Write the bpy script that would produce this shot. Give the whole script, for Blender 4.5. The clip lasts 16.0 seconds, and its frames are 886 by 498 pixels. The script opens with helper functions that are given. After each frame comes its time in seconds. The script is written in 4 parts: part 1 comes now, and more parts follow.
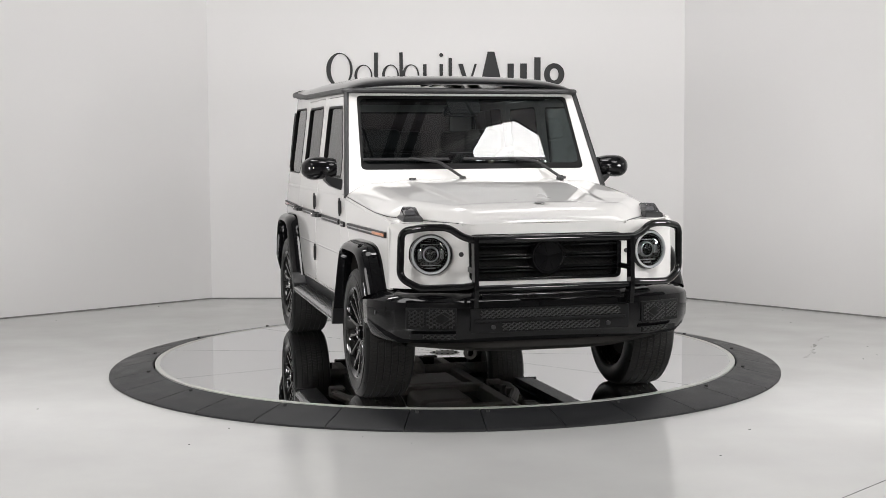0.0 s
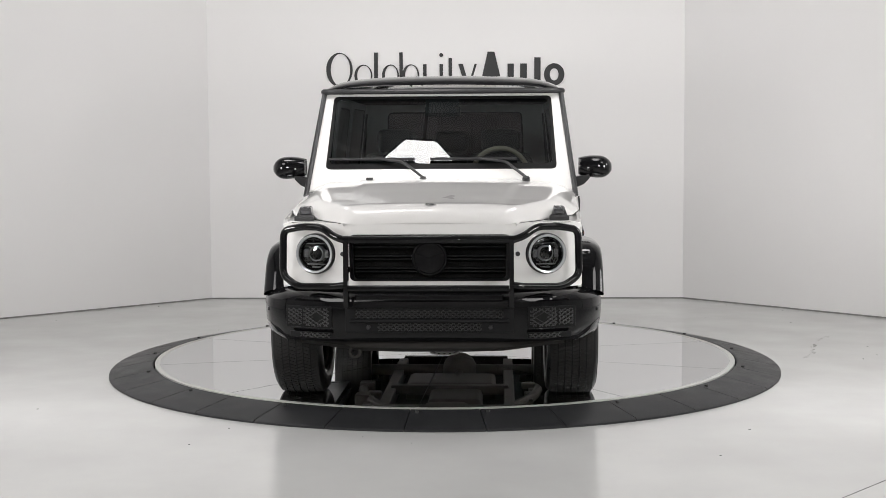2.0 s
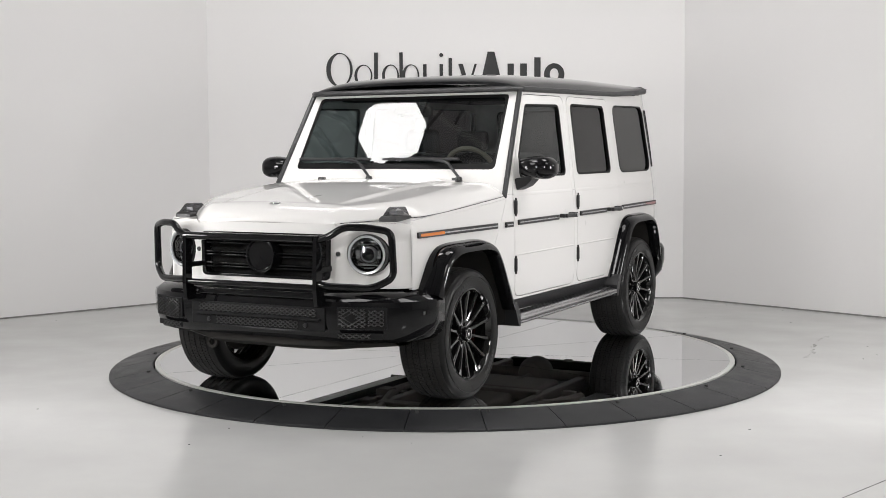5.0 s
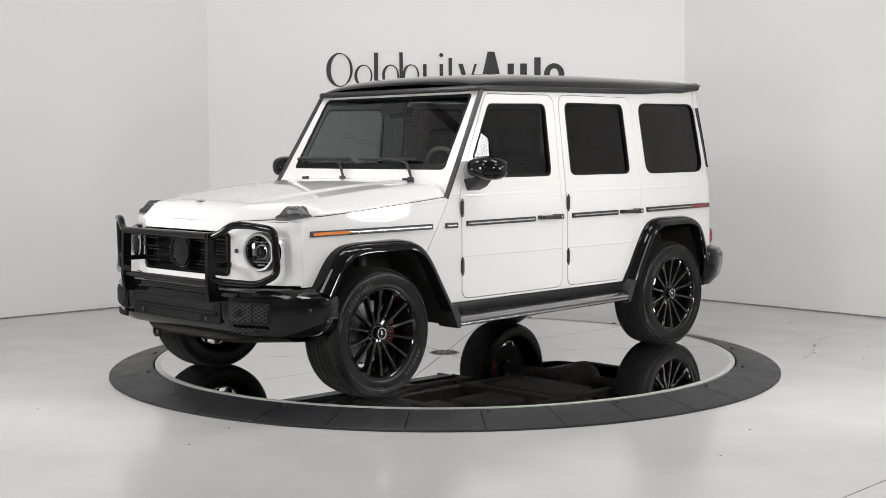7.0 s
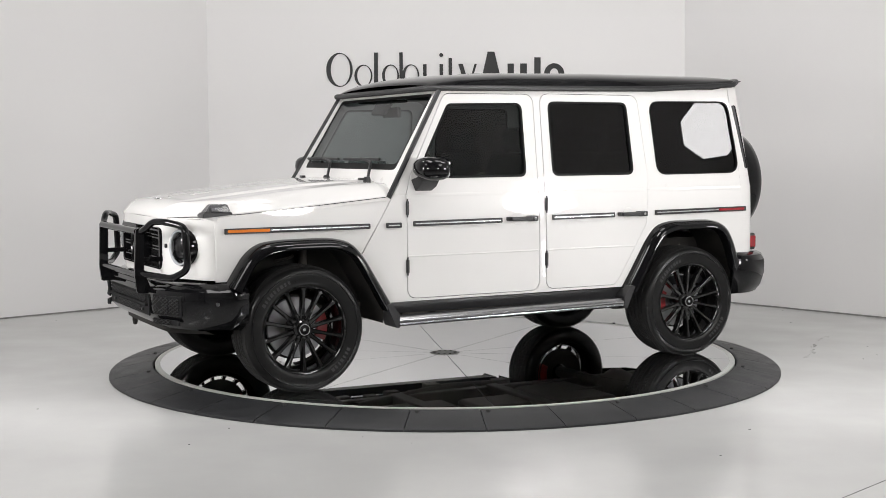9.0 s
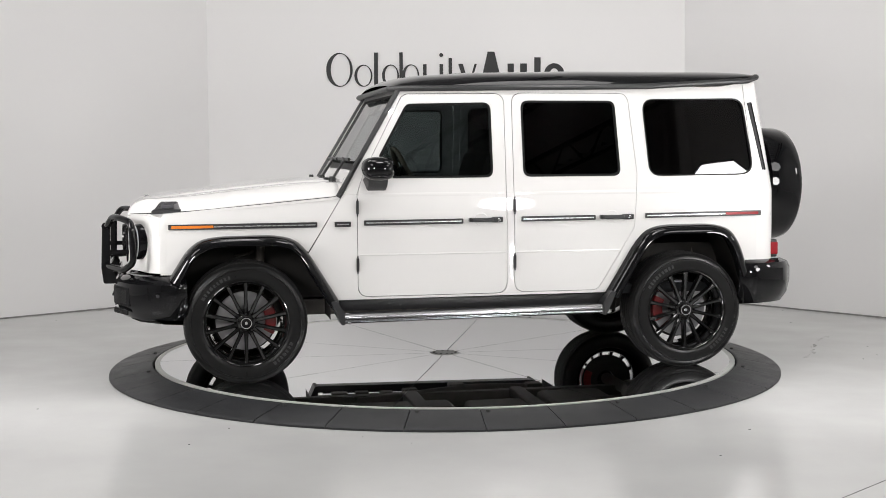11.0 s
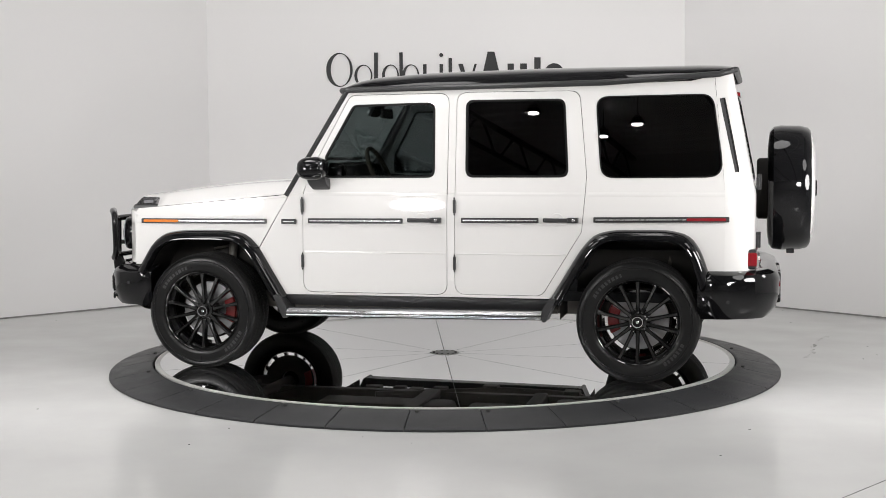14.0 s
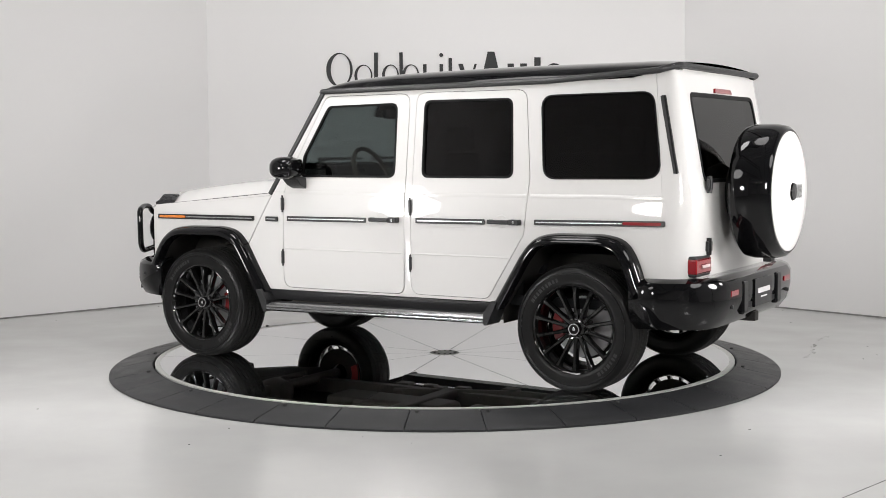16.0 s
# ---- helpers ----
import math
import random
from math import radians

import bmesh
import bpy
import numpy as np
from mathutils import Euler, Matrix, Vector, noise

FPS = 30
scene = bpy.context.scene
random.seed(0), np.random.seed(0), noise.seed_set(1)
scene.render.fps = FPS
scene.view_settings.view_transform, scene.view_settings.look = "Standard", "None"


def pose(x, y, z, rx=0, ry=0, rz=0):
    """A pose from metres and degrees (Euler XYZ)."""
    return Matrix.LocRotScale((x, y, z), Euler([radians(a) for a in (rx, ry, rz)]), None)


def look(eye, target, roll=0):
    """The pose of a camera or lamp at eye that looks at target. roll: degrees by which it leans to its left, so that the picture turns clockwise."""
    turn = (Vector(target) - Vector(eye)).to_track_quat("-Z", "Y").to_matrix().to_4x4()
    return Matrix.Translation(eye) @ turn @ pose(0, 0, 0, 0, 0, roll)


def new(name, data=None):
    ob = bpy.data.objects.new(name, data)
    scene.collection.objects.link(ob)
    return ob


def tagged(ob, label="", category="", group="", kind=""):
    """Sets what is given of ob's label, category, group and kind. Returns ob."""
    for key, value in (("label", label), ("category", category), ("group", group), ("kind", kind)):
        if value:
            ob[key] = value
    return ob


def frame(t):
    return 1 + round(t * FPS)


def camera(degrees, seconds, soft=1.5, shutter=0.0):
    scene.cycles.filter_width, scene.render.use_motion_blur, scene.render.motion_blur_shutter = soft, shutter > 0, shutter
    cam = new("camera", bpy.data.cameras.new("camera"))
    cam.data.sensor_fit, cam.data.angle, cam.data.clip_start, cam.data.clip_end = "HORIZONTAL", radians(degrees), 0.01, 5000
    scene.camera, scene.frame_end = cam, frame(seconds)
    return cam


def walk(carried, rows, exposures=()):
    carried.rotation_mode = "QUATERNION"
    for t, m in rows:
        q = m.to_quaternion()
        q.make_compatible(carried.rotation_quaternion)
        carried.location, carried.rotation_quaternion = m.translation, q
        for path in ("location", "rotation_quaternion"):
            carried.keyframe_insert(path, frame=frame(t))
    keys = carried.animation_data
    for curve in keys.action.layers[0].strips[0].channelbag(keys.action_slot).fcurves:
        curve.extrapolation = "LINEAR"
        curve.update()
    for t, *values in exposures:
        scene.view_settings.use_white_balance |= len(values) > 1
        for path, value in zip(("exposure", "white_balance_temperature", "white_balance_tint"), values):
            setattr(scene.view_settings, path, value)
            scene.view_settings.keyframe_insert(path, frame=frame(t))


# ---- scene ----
GZ = 0.068                      # height of the turntable's glass over the floor
EYE = (0.0, -9.24, 1.45 + GZ)
CAM = Matrix.Translation(EYE) @ pose(0, 0, 0, 90 - 4.381, 0, 0.055) @ pose(0, 0, 0, 0, 0, -0.30)
cam = camera(37.49, 16.0, soft=0.6)
walk(cam, [(0.0, CAM), (16.0, CAM)])
scene.view_settings.exposure = 0.0

# ---- light: octagonal softboxes hung over the car and on stands round it, added fill, dim hall beyond ----
# place, radius, radiance, hung or on a stand
BOXES = [((1.18, -1.28, 2.96), 0.31, 14.0, True), ((-0.31, -1.62, 2.84), 0.32, 14.0, True), ((-1.37, -0.68, 2.87), 0.30, 14.0, True),
         ((5.12, -0.95, 2.30), 0.30, 22.0, True), ((2.3, -4.8, 1.8), 0.28, 66.0, False), ((-2.3, -4.8, 1.8), 0.28, 66.0, False),
         ((3.13, -2.10, 1.52), 0.34, 36.0, False), ((-3.04, -2.28, 1.51), 0.34, 36.0, False),
         # widest pair: unseen fill, added to brighten the walls and the car
         ((4.6, -4.8, 5.0), 1.1, 7.0, True), ((-4.6, -4.8, 5.0), 1.1, 7.0, True),
         # overhead pair, added and placed to even out the walls
         ((1.6, -0.9, 5.9), 0.9, 5.2, True), ((-1.6, -0.9, 5.9), 0.9, 5.2, True)]
world = bpy.data.worlds.new("hall_air")
scene.world = world
world.use_nodes = True
world.node_tree.nodes["Background"].inputs[0].default_value = (0.9, 0.95, 1.0, 1)
world.node_tree.nodes["Background"].inputs[1].default_value = 0.02


# ---- materials ----
def mat(name, col, rough=0.5, metal=0.0, coat=0.0, var=0.06, scale=12.0, bump=0.0, bscale=300.0, spec=0.5, rvar=0.06, coat_rough=0.03):
    m = bpy.data.materials.new(name)
    m.use_nodes = True
    nt = m.node_tree
    b = nt.nodes["Principled BSDF"]
    b.inputs["Metallic"].default_value = metal
    b.inputs["Coat Weight"].default_value = coat
    b.inputs["Coat Roughness"].default_value = coat_rough
    b.inputs["Specular IOR Level"].default_value = spec
    tc = nt.nodes.new("ShaderNodeTexCoord")
    nz = nt.nodes.new("ShaderNodeTexNoise")
    nz.inputs["Scale"].default_value = scale
    nz.inputs["Detail"].default_value = 6
    nt.links.new(tc.outputs["Object"], nz.inputs["Vector"])
    mix = nt.nodes.new("ShaderNodeMix")
    mix.data_type = "RGBA"
    mix.inputs[6].default_value = (*[c * (1 - var) for c in col], 1)
    mix.inputs[7].default_value = (*[min(1, c * (1 + var)) for c in col], 1)
    nt.links.new(nz.outputs["Fac"], mix.inputs[0])
    nt.links.new(mix.outputs[2], b.inputs["Base Color"])
    mr = nt.nodes.new("ShaderNodeMapRange")
    mr.inputs[3].default_value = max(0.0, rough - rvar)
    mr.inputs[4].default_value = min(1.0, rough + rvar)
    nt.links.new(nz.outputs["Fac"], mr.inputs[0])
    nt.links.new(mr.outputs[0], b.inputs["Roughness"])
    if bump:
        n2 = nt.nodes.new("ShaderNodeTexNoise")
        n2.inputs["Scale"].default_value = bscale
        n2.inputs["Detail"].default_value = 4
        nt.links.new(tc.outputs["Object"], n2.inputs["Vector"])
        bp = nt.nodes.new("ShaderNodeBump")
        bp.inputs["Strength"].default_value = bump
        bp.inputs["Distance"].default_value = 0.002
        nt.links.new(n2.outputs["Fac"], bp.inputs["Height"])
        nt.links.new(bp.outputs[0], b.inputs["Normal"])
    return m


def glass(name, tint, rough=0.0, base=0.04):
    m = bpy.data.materials.new(name)
    m.use_nodes = True
    nt = m.node_tree
    nt.nodes.remove(nt.nodes["Principled BSDF"])
    out = nt.nodes["Material Output"]
    tr = nt.nodes.new("ShaderNodeBsdfTransparent")
    tr.inputs[0].default_value = (*tint, 1)
    gl = nt.nodes.new("ShaderNodeBsdfGlossy")
    gl.inputs["Roughness"].default_value = rough
    lw = nt.nodes.new("ShaderNodeLayerWeight")
    lw.inputs[0].default_value = 0.5
    pw = nt.nodes.new("ShaderNodeMath")
    pw.operation = "POWER"
    pw.inputs[1].default_value = 5.0
    fr = nt.nodes.new("ShaderNodeMath")
    fr.operation = "MULTIPLY_ADD"
    fr.inputs[1].default_value = 1 - base
    fr.inputs[2].default_value = base
    nt.links.new(lw.outputs["Facing"], pw.inputs[0])
    nt.links.new(pw.outputs[0], fr.inputs[0])
    mx = nt.nodes.new("ShaderNodeMixShader")
    nt.links.new(fr.outputs[0], mx.inputs[0])
    nt.links.new(tr.outputs[0], mx.inputs[1])
    nt.links.new(gl.outputs[0], mx.inputs[2])
    nt.links.new(mx.outputs[0], out.inputs[0])
    return m


def glow(name, col, strength):
    m = bpy.data.materials.new(name)
    m.use_nodes = True
    b = m.node_tree.nodes["Principled BSDF"]
    b.inputs["Base Color"].default_value = (*col, 1)
    b.inputs["Emission Color"].default_value = (*col, 1)
    b.inputs["Emission Strength"].default_value = strength
    return m


M_WALL = mat("white_wall_paint", (0.83, 0.82, 0.815), 0.55, var=0.02, scale=0.7, bump=0.15, bscale=60)
M_FLOOR = mat("grey_epoxy_floor", (0.52, 0.52, 0.51), 0.17, var=0.10, scale=1.6, bump=0.02, bscale=8, rvar=0.08)
M_HALL = mat("dark_hall_cladding", (0.55, 0.55, 0.56), 0.6, var=0.2, scale=2)
M_STEEL = mat("dark_steel_joist", (0.04, 0.04, 0.045), 0.5, metal=0.3)
M_MIRROR = mat("polished_mirror_glass", (0.80, 0.81, 0.82), 0.015, metal=1.0, var=0.02, scale=3, rvar=0.012)
M_SEAM = mat("seam_dark", (0.03, 0.03, 0.03), 0.6)
M_RIM = mat("pale_metal_edge", (0.55, 0.55, 0.53), 0.4, metal=0.4, var=0.15, scale=30)
M_TILE = mat("black_rubber_ramp", (0.019, 0.0195, 0.021), 0.45, var=0.4, scale=7, bump=0.3, bscale=500, rvar=0.14, spec=0.35)
M_INK = mat("black_vinyl", (0.015, 0.015, 0.016), 0.5)
M_PAINT = mat("white_car_paint", (0.64, 0.63, 0.617), 0.3, coat=1.0, var=0.012, scale=4, spec=0.15, coat_rough=0.02)
M_BLACK = mat("gloss_black_paint", (0.004, 0.004, 0.0045), 0.08, coat=0.5, var=0.1, scale=6, rvar=0.02, spec=0.05, coat_rough=0.015)
M_TRIM = mat("black_plastic_trim", (0.014, 0.014, 0.015), 0.4, var=0.15, scale=30, bump=0.2, bscale=900)
M_DARK = mat("underbody_black", (0.020, 0.0185, 0.017), 0.7, spec=0.2, var=0.3, scale=15)
# paler than M_DARK: light bounced up by the mirror top, put into the colour
M_UNDER = mat("uplit_underbody_steel", (0.075, 0.068, 0.060), 0.6, metal=0.2, var=0.45, scale=9)
M_RUBBER = mat("tyre_rubber", (0.007, 0.007, 0.007), 0.3, var=0.3, scale=25, bump=0.2, bscale=400, spec=0.2)
M_TREAD = mat("tread_rubber", (0.017, 0.0165, 0.016), 0.7, var=0.25, scale=40, bump=0.4, bscale=300, spec=0.3)
M_RIMB = mat("gloss_black_alloy", (0.005, 0.005, 0.005), 0.1, coat=1.0, rvar=0.03, spec=0.1)
M_CHROME = mat("chrome", (0.75, 0.75, 0.76), 0.12, metal=1.0)
M_ALU = mat("brushed_aluminium", (0.55, 0.55, 0.56), 0.28, metal=1.0, var=0.1, scale=60)
M_BOARD = mat("polished_board", (0.42, 0.42, 0.43), 0.22, metal=1.0, var=0.02, scale=3, rvar=0.02)
M_IRON = mat("brake_iron", (0.35, 0.35, 0.36), 0.4, metal=0.9, var=0.15, scale=40)
M_RED = mat("red_caliper_paint", (0.19, 0.008, 0.010), 0.35, coat=0.4)
M_GUM = mat("window_rubber", (0.006, 0.006, 0.006), 0.45, spec=0.12)
M_CABIN = mat("dark_cabin_trim", (0.008, 0.0085, 0.0095), 0.65, spec=0.15, var=0.15, scale=30, bump=0.3, bscale=250)
M_LEATHER = mat("dark_leather", (0.010, 0.0105, 0.012), 0.55, spec=0.2, var=0.1, scale=20, bump=0.3, bscale=200)
M_WOOD = mat("tan_wheel_rim", (0.24, 0.19, 0.145), 0.4)
M_GRILLE = mat("black_grille_mesh", (0.010, 0.010, 0.0105), 0.42, spec=0.35)
M_INSET = mat("matt_black_inset", (0.007, 0.007, 0.0075), 0.6, spec=0.15)
M_FOOT = mat("mottled_grey_joint", (0.22, 0.215, 0.21), 0.8, var=0.5, scale=5)
M_BAR = mat("grey_sign", (0.5, 0.5, 0.5), 0.5)
M_SHIELD = glass("windscreen_glass", (0.46, 0.52, 0.52), base=0.085)
M_TINT = glass("front_side_glass", (0.46, 0.49, 0.49))
M_PRIV = glass("privacy_glass", (0.17, 0.155, 0.16))
M_LENS = glass("clear_lens", (0.72, 0.74, 0.75), base=0.06)
M_SMOKE = glass("smoked_lens", (0.35, 0.35, 0.36))
M_AMBER = mat("amber_lens", (0.60, 0.17, 0.02), 0.15, coat=1.0)
M_REDL = mat("red_lens", (0.22, 0.005, 0.010), 0.12, coat=1.0)
M_TUBE = glow("hall_lamp_tube", (1.0, 0.95, 0.9), 650.0)


# ---- mesh tools ----
def part(name, bm, material, parent=None, label="", smooth=True, bevel=0.0, angle=35):
    bmesh.ops.recalc_face_normals(bm, faces=bm.faces[:])
    me = bpy.data.meshes.new(name)
    bm.to_mesh(me)
    bm.free()
    me.materials.append(material)
    ob = new(name, me)
    ob.parent = parent
    if label:
        tagged(ob, label)
    if smooth:
        me.shade_smooth()
        me.set_sharp_from_angle(angle=radians(angle))
    if bevel:
        md = ob.modifiers.new("edge", "BEVEL")
        md.width, md.segments, md.limit_method, md.angle_limit, md.harden_normals = bevel, 2, "ANGLE", radians(40), True
    return ob


def thing(name, label, category, group="", kind="", at=(0, 0, 0)):
    ob = new(name)
    ob.empty_display_size = 0.1
    ob.location = at
    return tagged(ob, label, category, group, kind)


def box(bm, c, s, m=None):
    bmesh.ops.create_cube(bm, size=1, matrix=(m or Matrix()) @ Matrix.Translation(c) @ Matrix.Diagonal((*s, 1)))
    return bm


def boxes(*cs):
    bm = bmesh.new()
    for c, s in cs:
        box(bm, c, s)
    return bm


def rpoly(pts, r=0.02, seg=5):
    """A closed 2D outline with rounded corners; a point may carry its own radius."""
    out, n = [], len(pts)
    for i in range(n):
        p = Vector(pts[i][:2])
        rr = pts[i][2] if len(pts[i]) > 2 else r
        a, b = Vector(pts[i - 1][:2]) - p, Vector(pts[(i + 1) % n][:2]) - p
        la, lb = a.length, b.length
        ang = a.angle(b, math.pi)
        if rr <= 0 or ang > 3.1:
            out.append(tuple(p))
            continue
        d = min(rr / math.tan(ang / 2), la * 0.48, lb * 0.48)
        p0, p1 = p + a / la * d, p + b / lb * d
        for k in range(seg + 1):
            t = k / seg
            out.append(tuple((1 - t) ** 2 * p0 + 2 * t * (1 - t) * p + t * t * p1))
    return out


def plate(outer, holes, fn, thick, cut=0.0, bend=()):
    """A sheet with openings: 2D loops, fn maps them to space, thick is the vector to the back face."""
    flat = bmesh.new()
    loops = [outer, *holes]
    for loop in loops:
        if cut:
            fine = []
            for a, b in zip(loop, loop[1:] + loop[:1]):
                k = max(1, int((Vector(b) - Vector(a)).length / cut))
                fine += [tuple(Vector(a).lerp(Vector(b), j / k)) for j in range(k)]
            loop = fine
        vs = [flat.verts.new((u, v, 0)) for u, v in loop]
        for a, b in zip(vs, vs[1:] + vs[:1]):
            flat.edges.new((a, b))
    bmesh.ops.triangle_fill(flat, use_beauty=True, use_dissolve=False, edges=flat.edges[:], normal=(0, 0, 1))
    for level in bend:
        bmesh.ops.bisect_plane(flat, geom=flat.verts[:] + flat.edges[:] + flat.faces[:], dist=1e-5, plane_co=(0, level, 0), plane_no=(0, 1, 0))
    bm = bmesh.new()
    flat.verts.index_update()
    th = Vector(thick)
    f = [bm.verts.new(fn(v.co.x, v.co.y)) for v in flat.verts]
    k = [bm.verts.new(v.co + th) for v in f]
    for face in flat.faces:
        ids = [v.index for v in face.verts]
        bm.faces.new([f[i] for i in ids])
        bm.faces.new([k[i] for i in reversed(ids)])
    for e in flat.edges:
        if len(e.link_faces) == 1:
            a, b = e.verts[0].index, e.verts[1].index
            bm.faces.new([f[a], f[b], k[b], k[a]])
    flat.free()
    return bm


def join(*bms):
    out = bms[0]
    for b in bms[1:]:
        me = bpy.data.meshes.new("tmp")
        b.to_mesh(me)
        b.free()
        out.from_mesh(me)
        bpy.data.meshes.remove(me)
    return out


def loft(rows, closed_u=False, closed_v=False, caps=False, bm=None):
    bm = bm or bmesh.new()
    vs = [[bm.verts.new(p) for p in r] for r in rows]
    nr, nc = len(vs), len(vs[0])
    for i in range(nr if closed_u else nr - 1):
        for j in range(nc if closed_v else nc - 1):
            bm.faces.new([vs[i][j], vs[(i + 1) % nr][j], vs[(i + 1) % nr][(j + 1) % nc], vs[i][(j + 1) % nc]])
    if caps:
        bm.faces.new(vs[0])
        bm.faces.new(list(reversed(vs[-1])))
    return bm


def fillet(pts, r, seg=6):
    out = [Vector(pts[0])]
    for a, p, b in zip(pts, pts[1:], pts[2:]):
        a, p, b = Vector(a), Vector(p), Vector(b)
        d = min(r, (a - p).length * 0.48, (b - p).length * 0.48)
        p0, p1 = p + (a - p).normalized() * d, p + (b - p).normalized() * d
        out += [(1 - t) ** 2 * p0 + 2 * t * (1 - t) * p + t * t * p1 for t in [k / seg for k in range(seg + 1)]]
    return out + [Vector(pts[-1])]


def tube(pts, r, n=12, closed=False, flat=1.0, bm=None):
    pts = [Vector(p) for p in pts]
    rows, up = [], None
    m = len(pts)
    for i, p in enumerate(pts):
        a = pts[(i - 1) % m] if closed or i else p
        b = pts[(i + 1) % m] if closed or i < m - 1 else p
        d = (b - a).normalized()
        if up is None:
            up = d.orthogonal().normalized()
        up = (up - d * up.dot(d)).normalized()
        side = d.cross(up)
        rows.append([p + r * (up * math.cos(q) + side * flat * math.sin(q)) for q in [2 * math.pi * k / n for k in range(n)]])
    return loft(rows, closed_u=closed, closed_v=True, caps=not closed, bm=bm)


def lathe(profile, c, axis="y", n=48, bm=None):
    """profile: (radius, place along the axis); a closed ring section when first and last meet."""
    rows = []
    for k in range(n):
        q = 2 * math.pi * k / n
        row = []
        for r, a in profile:
            u, v = r * math.cos(q), r * math.sin(q)
            row.append(Vector(c) + Vector({"y": (u, a, v), "x": (a, u, v), "z": (u, v, a)}[axis]))
        rows.append(row)
    return loft(rows, closed_u=True, bm=bm)


def disc(c, r, a0, a1, axis="y", n=32, edge=0.0):
    e = edge or min(r, abs(a1 - a0)) * 0.2
    s = 1 if a1 > a0 else -1
    return lathe([(0.0005, a0), (r, a0), (r, a1 - s * e), (r - e, a1), (0.0005, a1)], c, axis, n)


# ---- the hall: white cyclorama walls, floor, dark hall behind ----
V = [Vector((-6.05, -9.6)), Vector((-6.05, 0.64)), Vector((-2.384, 4.06)), Vector((2.409, 3.895)), Vector((5.81, 0.215)), Vector((5.81, -6.2))]
WALLH = 6.9
names = ["wall_west", "wall_northwest", "wall_north", "wall_northeast", "wall_east"]
for nm, a, b in zip(names, V, V[1:]):
    d = (b - a).normalized()
    nrm = Vector((-d.y, d.x))
    if nrm.dot(Vector((0, -1.0)) - (a + b) / 2) > 0:
        nrm = -nrm
    bm = loft([[(p.x, p.y, 0), (p.x, p.y, WALLH), (p.x + nrm.x * 0.12, p.y + nrm.y * 0.12, WALLH), (p.x + nrm.x * 0.12, p.y + nrm.y * 0.12, 0)] for p in (a, b)], closed_v=True, caps=True)
    tagged(part(nm, bm, M_WALL, smooth=False), "smooth matt white painted studio wall", "wall", kind="structure")
for a, b in zip(V[1:], V[2:-1]):
    m = Vector((0, -1.0)) * 0.004
    foot = part("trim_wall_foot", tube([(a.x + m.x, a.y + m.y, 0.003), (b.x + m.x, b.y + m.y, 0.003)], 0.009, 6), M_FOOT)
    tagged(foot, "thin grey joint at the foot of the wall", "joint", kind="structure")
tagged(part("floor", boxes(((0, -6.5, -0.05), (26, 35, 0.1))), M_FLOOR, smooth=False), "glossy light grey epoxy coated concrete floor", "floor", kind="structure")
for nm, c, s in [("wall_hall_south", (0, -24.1, 3.5), (26, 0.2, 7)), ("wall_hall_north", (0, 11.1, 3.5), (26, 0.2, 7)), ("wall_hall_west", (-13.1, -6.5, 3.5), (0.2, 35, 7)), ("wall_hall_east", (13.1, -6.5, 3.5), (0.2, 35, 7))]:
    tagged(part(nm, boxes((c, s)), M_HALL, smooth=False), "dark unlit hall wall behind the studio", "wall", kind="structure")
rows = []
for i in range(118):
    y = -24 + i * 0.3
    z = 7.0 + (0.09 if i % 2 else 0)
    rows += [[(-13, y, z), (13, y, z)], [(-13, y + 0.2, z), (13, y + 0.2, z)]]
tagged(part("ceiling", loft(rows), M_HALL, smooth=False), "dark corrugated steel deck ceiling", "ceiling", kind="structure")
bm = bmesh.new()
for k in range(8):
    x = -12 + k * 3.4
    box(bm, (x, -6.5, 6.9), (0.1, 35, 0.1))
    box(bm, (x, -6.5, 6.3), (0.08, 35, 0.08))
    for i in range(35):
        m = Matrix.Translation((x, -23.5 + i, 6.6)) @ Matrix.Rotation(radians(50 if i % 2 else -50), 4, "X")
        box(bm, (0, 0, 0), (0.04, 0.04, 0.85), m)
tagged(part("trim_roof_joists", bm, M_STEEL, smooth=False), "open web dark steel roof joists", "joist", kind="structure")


